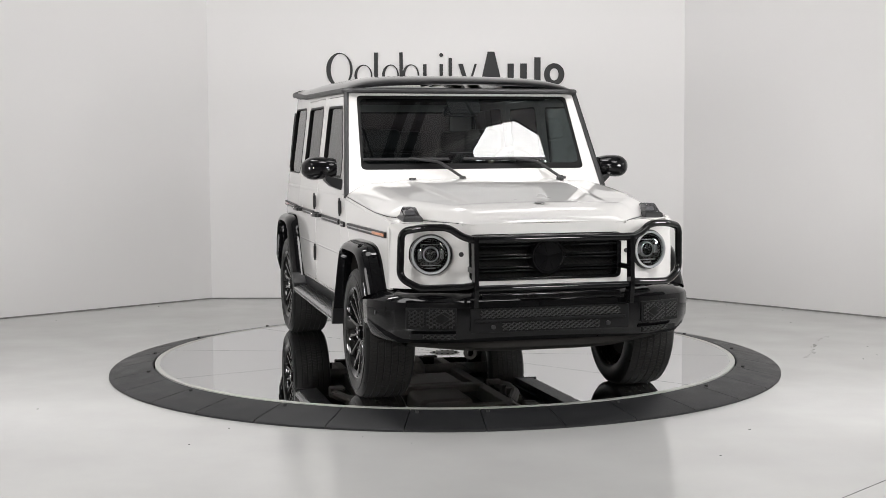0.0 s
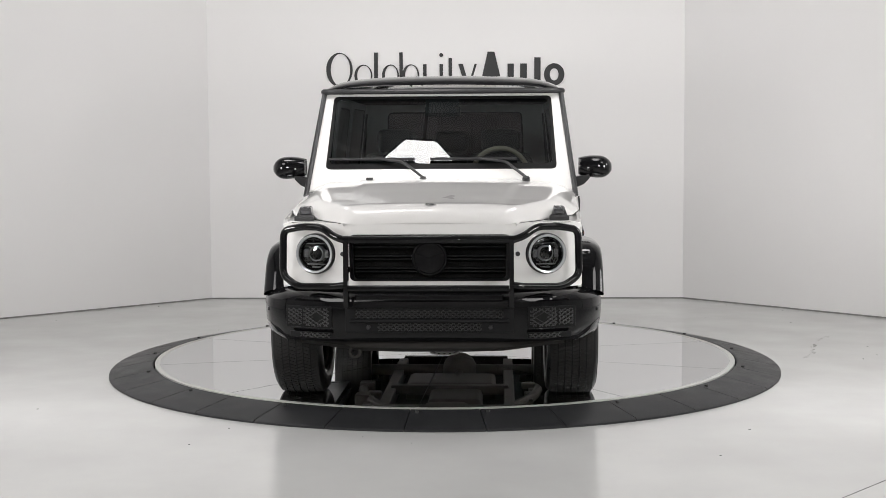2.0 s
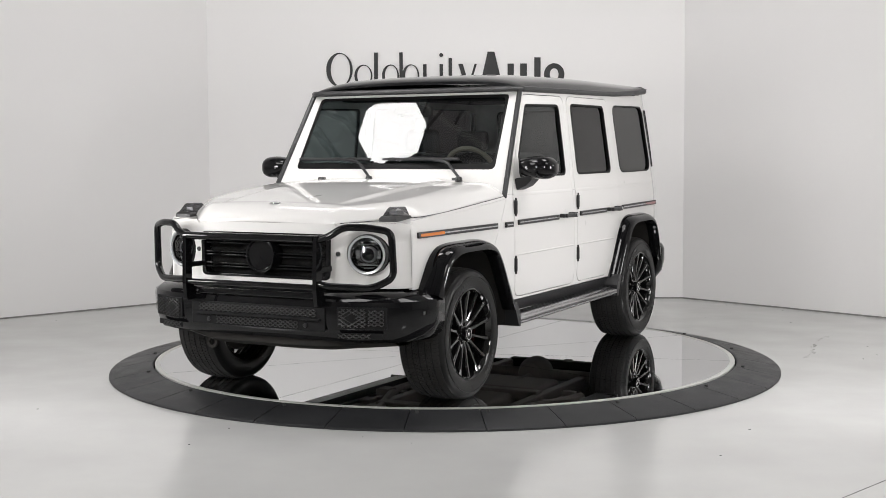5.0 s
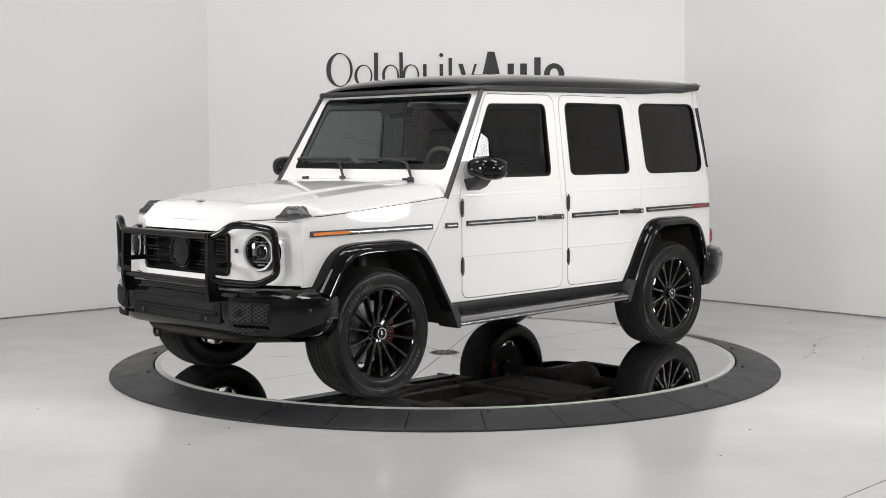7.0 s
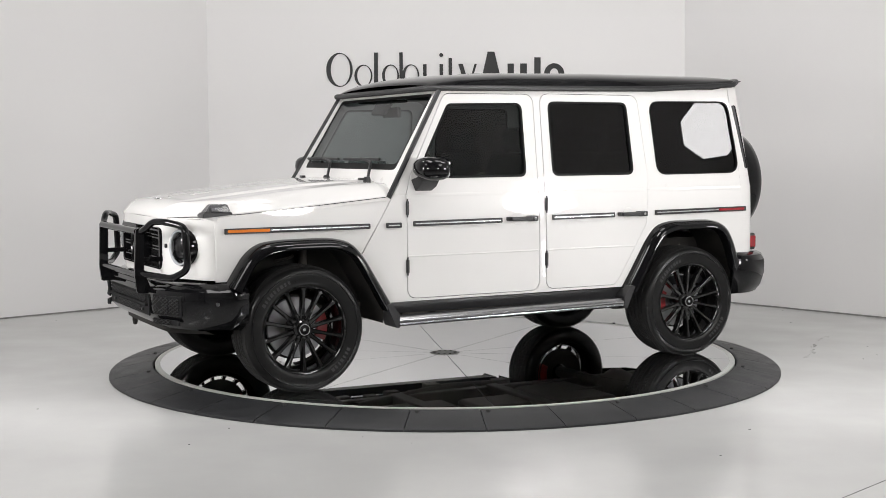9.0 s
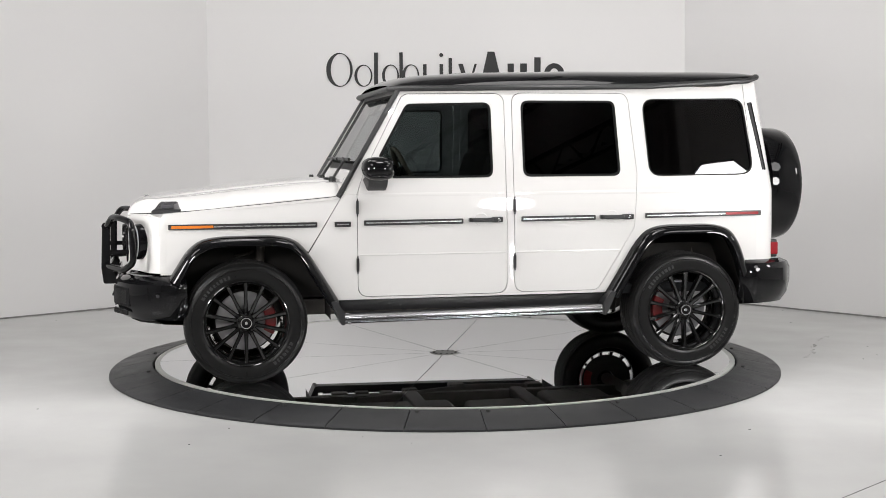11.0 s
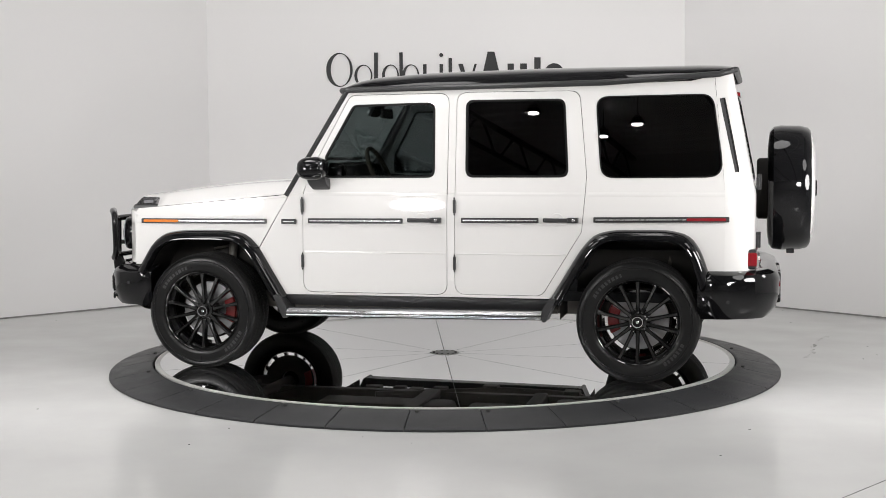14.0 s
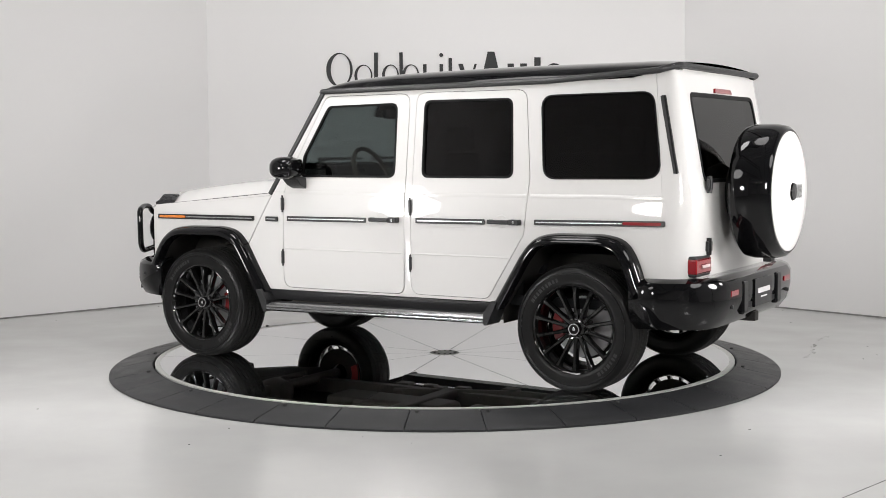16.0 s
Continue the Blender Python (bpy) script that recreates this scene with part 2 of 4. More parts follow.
def softbox(c, r, power, hung):
    m = look(c, (0, 0.8, 0.9))
    label = "octagonal studio softbox with white diffuser, hung from the roof joists, the widest pair added as fill" if hung else "octagonal studio softbox with white diffuser on a tripod stand"
    root = thing("softbox", label, "studio light", "softboxes")
    root.matrix_world = m
    ring = [(r * math.cos(radians(22.5 + 45 * k)), r * math.sin(radians(22.5 + 45 * k)), 0) for k in range(8)]
    bm = bmesh.new()
    bm.faces.new([bm.verts.new(p) for p in ring])
    part("diffuser", bm, glow("softbox_diffuser", (1.0, 0.985, 0.978), power), root, "glowing white fabric", smooth=False)
    bm = loft([[Vector(p) * q + Vector((0, 0, z)) for p in ring] for q, z in ((1.03, -0.02), (1.03, 0.01), (0.55, 0.22), (0.2, 0.33))], closed_v=True)
    part("shell", bm, M_TRIM, root, "black fabric shell", smooth=False)
    part("lamp_head", lathe([(0.001, 0.3), (0.1, 0.3), (0.1, 0.55), (0.001, 0.55)], (0, 0, 0), "z", 20), M_TRIM, root)
    top = m @ Vector((0, 0, 0.5))
    bm = bmesh.new()
    if hung:
        tube([top, (top.x, top.y, 7.095)], 0.015, 8, bm=bm)
    else:
        tube([top, (top.x, top.y, 0.02)], 0.016, 8, bm=bm)
    bm.transform(m.inverted())
    part("pole", bm, M_TRIM, root)
    if not hung:
        for k in range(3):
            q = 2.1 * k + 0.4
            bm = tube([(top.x, top.y, 0.55), (top.x + 0.5 * math.cos(q), top.y + 0.5 * math.sin(q), 0.01)], 0.011, 6)
            bm.transform(m.inverted())
            part("leg", bm, M_TRIM, root)


for row in BOXES:
    softbox(*row)

for x, y, z in ((5.66, -17.0, 6.32), (4.68, -20.5, 6.32), (-3.64, -18.6, 6.32), (-4.6, -19.4, 6.32), (-1.4, -21.8, 6.32), (0.25, -22.2, 6.32), (-6.4, -16.9, 6.32), (-8.1, -15.7, 6.32)):
    hl = thing("hall_lamp", "small round high-bay lamp hung in the dark hall", "lamp", "hall lamps", at=(x, y, z))
    part("shade", lathe([(0.05, 0.2), (0.10, 0.15), (0.17, 0.0)], (0, 0, 0), "z", 20), M_STEEL, hl)
    part("glowing_disc", disc((0, 0, 0), 0.10, 0.03, 0.01, "z", 20), M_TUBE, hl)
    part("rod", tube([(0, 0, 0.15), (0, 0, 7.095 - z)], 0.012, 6), M_STEEL, hl)

track = thing("ceiling_track", "double round curtain track of pale metal hung under the roof", "track", at=(0, -0.2, 5.95))
for r in (3.15, 3.45):
    part("rail", tube([(r * math.cos(2 * math.pi * k / 72), r * math.sin(2 * math.pi * k / 72), 0) for k in range(72)], 0.035, 8, closed=True), M_WALL, track, "pale round rail")
for k in range(8):
    q = 2 * math.pi * (k + 0.5) / 8
    part("hanger", tube([(3.3 * math.cos(q), 3.3 * math.sin(q), 0), (3.3 * math.cos(q), 3.3 * math.sin(q), 1.14)], 0.012, 6), M_STEEL, track)
    part("spacer", tube([(3.12 * math.cos(q), 3.12 * math.sin(q), 0), (3.48 * math.cos(q), 3.48 * math.sin(q), 0)], 0.014, 6), M_STEEL, track)

# ---- lettering of the wall sign as plain shapes ----
sign = thing("wall_sign", "black brand sign of thin and bold shapes on the white wall", "sign", at=(0, 3.977, 0))
sign.rotation_euler.z = -0.0344


def sx(px):
    return (px - 785.6) / 175.9


def shape(outer, holes=()):
    part("shape", plate(outer, list(holes), lambda u, v: Vector((u, -0.012, v)), (0, 0.010, 0)), M_INK, sign, smooth=False)


def ellipse(cx, cz, a, b, n=28):
    return [(cx + a * math.cos(2 * math.pi * k / n), cz + b * math.sin(2 * math.pi * k / n)) for k in range(n)]


Z0, ZX, ZT = 2.147, 2.368, 2.488
for a, b, top, wgt in [(578, 625, ZT, 0.035), (628, 660, ZX, 0.022), (677, 707, ZX, 0.022), (713, 743, ZX, 0.022)]:
    c, h, w = (sx(a) + sx(b)) / 2, (top - Z0) / 2, (sx(b) - sx(a)) / 2
    shape(ellipse(c, Z0 + h, w, h), [ellipse(c + wgt * 0.3, Z0 + h, w - wgt, h - 0.010)])
for a, b, top in [(663, 670, ZT), (708, 714, ZT), (750, 756, ZX), (779, 785, ZX), (795, 801, ZX + 0.06)]:
    shape([(sx(a), Z0), (sx(b), Z0), (sx(b), top), (sx(a), top)])
shape([(sx(812), ZX), (sx(820), ZX), (sx(832), Z0), (sx(824), Z0)])
shape([(sx(841), ZX), (sx(845), ZX), (sx(833), Z0), (sx(829), Z0)])
shape(ellipse(sx(782), 2.458, 0.02, 0.02, 12))
shape([(sx(850), Z0), (sx(864), ZT), (sx(876), ZT), (sx(890), Z0)])
shape([(sx(899), Z0), (sx(910), Z0), (sx(910), ZX), (sx(899), ZX)])
shape([(sx(921), Z0), (sx(933), Z0), (sx(933), ZX), (sx(921), ZX)])
shape([(sx(946), Z0), (sx(957), Z0), (sx(957), ZT - 0.06), (sx(946), ZT - 0.06)])
c, h, w = sx(981), (ZX - Z0) / 2, (sx(999) - sx(963)) / 2
shape(ellipse(c, Z0 + h, w, h), [ellipse(c, Z0 + h, w - 0.058, h - 0.05)])

# ---- turntable ----
RG, RO = 2.022, 2.326
turntable = thing("turntable_top", "round mirror-polished glass turntable top with radial joints", "turntable", at=(0, 0, GZ))
NS = 10
for k in range(NS):
    a0, a1 = radians(-2 + 36 * k), radians(-2 + 36 * (k + 1))
    g = 0.0022
    pts = []
    r0, r1 = 0.105, RG - 0.035
    for r, rev in ((r0, False), (r1, True)):
        aa = [a0 + g / r + (a1 - a0 - 2 * g / r) * j / 12 for j in range(13)]
        pts += [(r * math.cos(a), r * math.sin(a)) for a in (reversed(aa) if rev else aa)]
    part("glass_sector", plate(pts, [], lambda u, v: Vector((u, v, 0)), (0, 0, -0.012)), M_MIRROR, turntable, smooth=False)
part("platform", disc((0, 0, 0), RG - 0.01, -0.075, -0.006, "z", 96), M_SEAM, turntable)
part("edge_band", lathe([(RG - 0.034, -0.01), (RG - 0.034, 0.001), (RG, 0.001), (RG, -0.01)], (0, 0, 0), "z", 128), M_RIM, turntable, "pale metal edge band")
hub = part("hub_plate", disc((0, 0, 0), 0.1, -0.01, 0.003, "z", 40, edge=0.002), M_RIM, turntable, "round pale bolted centre plate")
for k in range(12):
    q = 2 * math.pi * k / 12
    part("bolt", disc((0.08 * math.cos(q), 0.08 * math.sin(q), 0), 0.009, 0.002, 0.006, "z", 10), M_SEAM, hub)
ramp = thing("turntable_ramp", "ring of black rubber ramp tiles round the turntable", "ramp", kind="structure")
NT = 33
part("ramp_base", lathe([(RG + 0.013, 0.002), (RG + 0.013, GZ - 0.012), (RO - 0.02, 0.010), (RO - 0.004, 0.006), (RO - 0.004, 0.002)], (0, 0, 0), "z", 132), M_SEAM, ramp)
for k in range(NT):
    a0, a1 = 2 * math.pi * (k + 0.5) / NT - math.pi / 2, 2 * math.pi * (k + 1.5) / NT - math.pi / 2
    rows = []
    for j in range(7):
        g = 0.0028
        row = []
        for r, z in ((RG + 0.012, 0.001), (RG + 0.012, GZ - 0.004), (RG + 0.02, GZ), (RO - 0.012, 0.020), (RO, 0.012), (RO, 0.001)):
            a = a0 + g / r + (a1 - a0 - 2 * g / r) * j / 6
            row.append((r * math.cos(a), r * math.sin(a), z))
        rows.append(row)
    part("ramp_tile", loft(rows, closed_v=True, caps=True), M_TILE, ramp, angle=25)
    am = a0 + 0.02
    if k % 2 == 0:
        part("tile_bolt", disc(((RG + 0.06) * math.cos(am), (RG + 0.06) * math.sin(am), 0), 0.012, 0.05, 0.072, "z", 10), M_SEAM, ramp)

tagged(part("trim_floor_joint", tube([(x, y, 0.0) for x, y in [(1.71, -3.69), (2.22, -3.16)]], 0.0018, 5), M_SEAM), "thin dark saw-cut joint in the floor", "joint", kind="structure")
chips = bmesh.new()
for (x0, y0), (x1, y1) in zip([(3.10, 1.22), (2.92, 0.92), (2.78, 0.55), (2.72, 0.30)], [(2.92, 0.92), (2.78, 0.55), (2.72, 0.30), (2.60, 0.12)]):
    for k in range(7):
        f, w = random.random(), random.uniform(0.004, 0.014)
        box(chips, (x0 + (x1 - x0) * f + random.uniform(-0.015, 0.015), y0 + (y1 - y0) * f, 0.0008), (w, w * 1.6, 0.0012))
tagged(part("trim_floor_crack", chips, M_FOOT, smooth=False), "short broken hairline crack of chips in the floor", "crack", kind="structure")
specks = bmesh.new()
for k in range(70):
    box(specks, (random.uniform(-4, 4), random.uniform(-4.5, 3.5), 0.001), (random.uniform(0.004, 0.014), random.uniform(0.004, 0.012), 0.0015))
tagged(part("floor_specks", specks, M_SEAM, smooth=False), "small dark specks of dirt on the floor", "dirt", kind="stuff")

# ---- the car: x forward, y to its own port side, z from the glass ----
car = thing("car", "white boxy off-road car with gloss black roof, flares, brush guard", "car")
BELT, TOPZ, SPLIT = 1.165, 1.835, 0.94
BEND = (0.62, 0.94, 0.98, 1.02, 1.06, 1.10, 1.135)     # levels where the sides curve
XD, XM, XR = 0.745, -0.25, -1.105     # door seams


def hw(x):
    """Half width of the body sides at the belt and below."""
    if x > 0.85:
        return 0.885 - (x - 0.85) * 0.045
    if x < -1.1:
        return 0.885 - (-1.1 - x) * 0.03
    return 0.885


def low(s, off=0.0):
    return lambda u, v: Vector((u, s * (hw(u) + off - max(0, 0.62 - v) * 0.06 - 0.31 * max(0, v - SPLIT) ** 2), v))


def upy(u, v):
    return hw(u) - 0.0165 - (v - BELT) * 0.118


def upp(s, off=0.0):
    return lambda u, v: Vector((u, s * (upy(u, v) + off), v))


G = 0.0026
ARCH_F = [(0.90, 0.50), (1.095, 0.83), (1.15, 0.875), (1.25, 0.895), (1.61, 0.89), (1.70, 0.865), (1.775, 0.81), (1.86, 0.68)]
ARCH_R = [(-1.84, 0.69), (-1.785, 0.82), (-1.72, 0.895), (-1.62, 0.92), (-1.29, 0.92), (-1.19, 0.895), (-1.11, 0.83), (-0.905, 0.505)]
DF = [(XD, 0.52, 0.07), (XM + 0.027, 0.52, 0.07), (XM + 0.027, BELT, 0), (XD, BELT, 0)]
DR = [(XM - 0.027, 0.525, 0.07), (-0.835, 0.525, 0.07), (-1.085, 0.93, 0.05), (XR, BELT, 0), (XM - 0.027, BELT, 0)]
UF = [(XD, BELT, 0), (0.70, 1.30, 0.0), (0.437, 1.80, 0.07), (XM + 0.027, 1.805, 0.07), (XM + 0.027, BELT, 0)]
UR = [(XM - 0.027, BELT, 0), (XM - 0.027, 1.808, 0.07), (-1.06, 1.808, 0.07), (-1.112, 1.28, 0.05), (XR, BELT, 0)]
WF = [(0.61, 1.27, 0.03), (0.595, 1.41, 0.05), (0.415, 1.735, 0.05), (-0.13, 1.745, 0.05), (-0.137, 1.27, 0.05)]
WR = [(-0.345, 1.272, 0.05), (-0.338, 1.757, 0.05), (-0.968, 1.757, 0.05), (-0.998, 1.272, 0.05)]
WQ = [(-1.205, 1.268, 0.085), (-1.165, 1.768, 0.075), (-1.876, 1.776, 0.085), (-1.947, 1.272, 0.09)]


def grow(pts, d):
    """The outline set outwards by d (inwards if negative)."""
    c = sum((Vector(p[:2]) for p in pts), Vector((0, 0))) / len(pts)
    out, n = [], len(pts)
    area = sum(pts[i - 1][0] * pts[i][1] - pts[i][0] * pts[i - 1][1] for i in range(n))
    sg = 1 if area > 0 else -1
    for i in range(n):
        p, a, b = Vector(pts[i][:2]), Vector(pts[i - 1][:2]), Vector(pts[(i + 1) % n][:2])
        n1 = Vector(((p - a).y, -(p - a).x)).normalized() * sg
        n2 = Vector(((b - p).y, -(b - p).x)).normalized() * sg
        m = (n1 + n2)
        m = m / max(0.3, m.length_squared / 2)
        out.append((*(p + m * d), max(0.0, pts[i][2] + d * 0.7) if pts[i][2] else 0))
    return out


def strip(s, x0, x1, z0, z1, parent, lens=None):
    zm = lambda x: z0 + (z1 - z0) * (x - x0) / (x1 - x0)
    def bar(a, b, h, d0, d1):
        o = rpoly([(a, zm(a) - h), (b, zm(b) - h), (b, zm(b) + h), (a, zm(a) + h)], 0.006, 3)
        return plate(o, [], low(s, d1), (0, -s * (d1 - d0), 0))
    ob = part("side_moulding", bar(x0, x1, 0.0165, 0.001, 0.014), M_TRIM, parent, "black rubbing strip with bright inlay")
    lo, hi = min(x0, x1) + 0.012, max(x0, x1) - 0.012
    if lens:
        m, la, lb = lens
        part("marker_lens", bar(la, lb, 0.0085, 0.012, 0.0165), m, ob, "amber side marker" if m is M_AMBER else "red side marker")
        segs = [(lo, min(la, lb) - 0.004), (max(la, lb) + 0.004, hi)]
    else:
        segs = [(lo, hi)]
    for a, b in segs:
        if b - a > 0.03:
            part("inlay", bar(a, b, 0.0035, 0.012, 0.0165), M_ALU, ob)
    return ob


def hinge(s, x, z, parent):
    bm = boxes(((x, s * 0.892, z), (0.016, 0.02, 0.085)))
    box(bm, (x, s * 0.893, z + 0.048), (0.008, 0.012, 0.02))
    box(bm, (x, s * 0.893, z - 0.048), (0.008, 0.012, 0.02))
    part("hinge", bm, M_TRIM, parent, "black exposed door hinge", bevel=0.003)


def handle(s, x0, x1, z, parent):
    h = part("door_handle", boxes((((x0 + x1) / 2, s * 0.925, z), (abs(x1 - x0), 0.022, 0.026))), M_TRIM, parent, "black pull handle", bevel=0.006)
    part("push_button", disc((x1 - 0.035, 0, z), 0.010, s * 0.925, s * 0.938, "y", 16), M_CHROME, h, "chrome round lock button")
    part("handle_mount", boxes(((x1 - 0.03, s * 0.905, z), (0.068, 0.05, 0.034))), M_TRIM, h, bevel=0.005)
    part("handle_foot", boxes(((x0, s * 0.90, z), (0.03, 0.04, 0.026))), M_TRIM, h, bevel=0.005)
    part("handle_recess", lathe([(0.0005, s * 0.8868), (0.04, s * 0.8872), (0.044, s * 0.884)], ((x0 + x1) / 2, 0, z), "y", 28), M_PAINT, h, "round white finger recess")


def pane(s, outline, material, parent, name="window_glass"):
    o = rpoly(outline, 0.05, 6)
    ob = part(name, plate(o, [], upp(s, -0.012), (0, -s * 0.004, 0)), material, parent, smooth=False)
    inner = rpoly(grow(outline, -0.004 if name == "quarter_window" else -0.010), 0.05, 6)
    part("window_seal", plate(rpoly(grow(outline, 0.004), 0.05, 6), [inner], upp(s, 0.003), (0, -s * 0.02, 0)), M_GUM, ob, "black rubber seal", smooth=False)
    return ob


def side(s):
    T = (0, -s * 0.02, 0)
    # fender
    o = rpoly([(1.06, 0.80, 0), *[(x, z, 0) for x, z in ARCH_F[2:]], (1.952, 0.68, 0), (1.955, 1.02, 0.03), (1.93, 1.058, 0.01), (0.842, 1.160, 0)], 0)
    o = [(1.06 - G, 0.81)] + o[1:]
    part("fender", plate(o, [], low(s), T, cut=0.25, bend=BEND), M_PAINT, car, bevel=0.004)
    # side between front wheel and quarter
    df, dr = grow(DF, G), grow(DR, G)
    b = rpoly([(XR - G, BELT, 0), (-1.085 - G, 0.93, 0.05), (-0.835 - G, 0.525 - G, 0.07), (XM - 0.027 + G, 0.525 - G, 0.07), (XM - 0.027 + G, BELT, 0),
               (XM + 0.027 - G, BELT, 0), (XM + 0.027 - G, 0.52 - G, 0.07), (XD + G, 0.52 - G, 0.07), (XD + G, BELT, 0)], 0)
    o = [(0.836, BELT), (1.055, 0.80), (0.905, 0.50), (-0.91, 0.505), (-1.12, 0.84), *[(x, z) for x, z in reversed(ARCH_R[:6])], (-1.96, 0.69), (-1.96, BELT)] + b
    part("body_side", plate(o, [], low(s), T, bend=BEND), M_PAINT, car, bevel=0.003)
    # upper side with pillars
    o = rpoly([(0.835, BELT, 0), (0.455, TOPZ, 0), (-1.118, TOPZ + 0.012, 0), (-1.74, TOPZ + 0.024, 0), (-1.884, TOPZ + 0.055, 0), (-1.96, BELT, 0), (XR - G, BELT, 0), (-1.112 - G, 1.28, 0.05), (-1.06 - G, 1.808 + G, 0.07), (XM - 0.027 + G, 1.808 + G, 0.07),
               (XM - 0.027 + G, BELT, 0), (XM + 0.027 - G, BELT, 0), (XM + 0.027 - G, 1.805 + G, 0.07), (0.437 + G, 1.80 + G, 0.07), (0.70 + G, 1.30, 0), (XD + G, BELT, 0)], 0)
    q = part("pillar_panel", plate(o, [rpoly(grow(WQ, 0.003), 0.05, 6)], upp(s), T, cut=0.3), M_PAINT, car, bevel=0.003)
    pane(s, WQ, M_PRIV, q, "quarter_window")
    # doors
    for lo_, up_, win, gm, hx, strips in ((DF, UF, WF, M_TINT, XD, [(0.706, 0.066, 0.987, 0.99)]), (DR, UR, WR, M_PRIV, XM - 0.027, [(-0.32, -0.817, 0.997, 1.0)])):
        a = plate(rpoly(lo_, 0.05), [], low(s, 0.001), T, bend=BEND)
        b2 = plate(rpoly(up_, 0.05), [rpoly(grow(win, 0.003), 0.05, 6)], upp(s, 0.001), T)
        d = part("door", join(a, b2), M_PAINT, car, "white front door" if lo_ is DF else "white rear door", bevel=0.003)
        pane(s, win, gm, d)
        for z in (1.085, 0.722):
            hinge(s, hx + 0.002, z, d)
        for x0, x1, z0, z1 in strips:
            strip(s, x0, x1, z0, z1, d)
        if lo_ is DF:
            handle(s, 0.015, -0.125, 0.997, d)
        else:
            handle(s, -0.862, -1.005, 1.003, d)
        xs = [p[0] for p in lo_]
        part("crease", loft([[(x, s * (hw(x) + e), z) for e, z in ((0.0005, 0.792), (0.004, 0.784), (0.0005, 0.776))] for x in (max(xs) - 0.01, min(xs) + (0.01 if lo_ is DF else 0.11))]), M_PAINT, d)
        part("shoulder_crease", loft([[(x, s * (hw(x) - 0.0155 + e), z) for e, z in ((-0.002, 1.176), (0.0035, 1.165), (0.0025, 1.150))] for x in (max(xs) - 0.01, min(xs) + 0.01)]), M_PAINT, d)
    strip(s, 1.902, 1.0, 0.976, 0.981, car, (M_AMBER, 1.885, 1.64))
    strip(s, 0.891, 0.79, 0.981, 0.981, car)
    strip(s, -1.161, -1.985, 1.006, 1.013, car, (M_REDL, -1.73, -1.965))
    part("shoulder_crease", loft([[(x, s * (hw(x) - 0.0155 + e), z) for e, z in ((-0.002, 1.176), (0.0035, 1.165), (0.0025, 1.150))] for x in (-1.125, -1.955)]), M_PAINT, car)
    # rear corner
    def corner(z, t):
        f = max(0, (z - BELT) / (TOPZ - BELT))
        x0, y0 = -1.958 + 0.066 * f, (low(1)(-1.958, z).y if z <= BELT else upy(-1.958 + 0.066 * f, z))
        x1, y1 = -2.142 + 0.135 * f, 0.64 - 0.02 * f
        c1, c2 = Vector((x0 - 0.12, y0 - 0.006)), Vector((x1, y1 + 0.12))
        q = (1 - t) ** 3 * Vector((x0, y0)) + 3 * (1 - t) ** 2 * t * c1 + 3 * (1 - t) * t * t * c2 + t ** 3 * Vector((x1, y1))
        return Vector((q.x, s * q.y, z))
    part("rear_corner", loft([[corner(z, k / 10) for k in range(11)] for z in (0.69, SPLIT, 1.02, 1.10, BELT, 1.5, TOPZ + 0.02, TOPZ + 0.065)]), M_PAINT, car, angle=60)
    # slim vent on the corner
    pts = []
    for z, x in ((1.30, -2.030), (1.41, -2.007), (1.525, -1.984), (1.64, -1.960), (1.75, -1.938)):
        t = min((abs(corner(z, k / 200).x - x), k / 200) for k in range(201))[1]
        pts.append(corner(z, t) + Vector((0.006, -s * 0.012, 0)))
    vent = part("air_vent", tube(pts, 0.021, 10), M_TRIM, car, "slim black air outlet")
    part("vent_slot", tube([p + Vector((-0.012, s * 0.018, 0)) for p in pts[0:5]], 0.006, 6), M_GUM, vent)
    # sill and running board
    part("sill", loft([[(x, s * y, z) for y, z in ((0.80, 0.50), (0.875, 0.498), (0.86, 0.43), (0.78, 0.42))] for x in (0.88, -0.89)], closed_v=True, caps=True), M_TRIM, car)
    rb = part("running_board", loft([[(x, s * y, z + (0.0105 * (0.86 - x))) for y, z in ((0.80, 0.40), (0.93, 0.415), (0.955, 0.405), (0.965, 0.385), (0.955, 0.366), (0.93, 0.358), (0.80, 0.35))] for x in (0.845, -0.85)], closed_v=True, caps=True), M_TRIM, car, "black running board with bright edge")
    part("bright_edge", loft([[(x, s * y, z + (0.0105 * (0.86 - x))) for y, z in ((0.925, 0.418), (0.957, 0.408), (0.9675, 0.397), (0.9665, 0.389), (0.963, 0.387), (0.963, 0.384), (0.9675, 0.382), (0.967, 0.374), (0.957, 0.363), (0.935, 0.357))] for x in (0.84, -0.845)]), M_BOARD, rb, "brushed aluminium edge", angle=50)
    for k in range(4):
        y = 0.83 + k * 0.028
        part("tread_strip", loft([[(x, s * (y + dy), z + 0.0105 * (0.86 - x) + 0.0015 * (k)) for dy, z in ((0, 0.404), (0, 0.414), (0.014, 0.416), (0.014, 0.404))] for x in (0.80, -0.81)], closed_v=True, caps=True), M_TRIM, rb)
    for x0, x1, z in ((0.84, 0.93, 0.0), (-0.85, -0.94, 0.016)):
        o = rpoly([(x0, 0.43 + z), (x0, 0.352 + z), (x0 + (x1 - x0) * 0.25, 0.352 + z), (x1, 0.50 + z), (x0 + (x1 - x0) * 0.6, 0.505 + z)], 0.008, 3)
        part("board_end_cap", plate(o, [], lambda u, v: Vector((u, s * 0.968, v)), (0, -s * 0.17, 0)), M_TRIM, rb, "black plastic end cap", bevel=0.006)


for s in (1, -1):
    side(s)


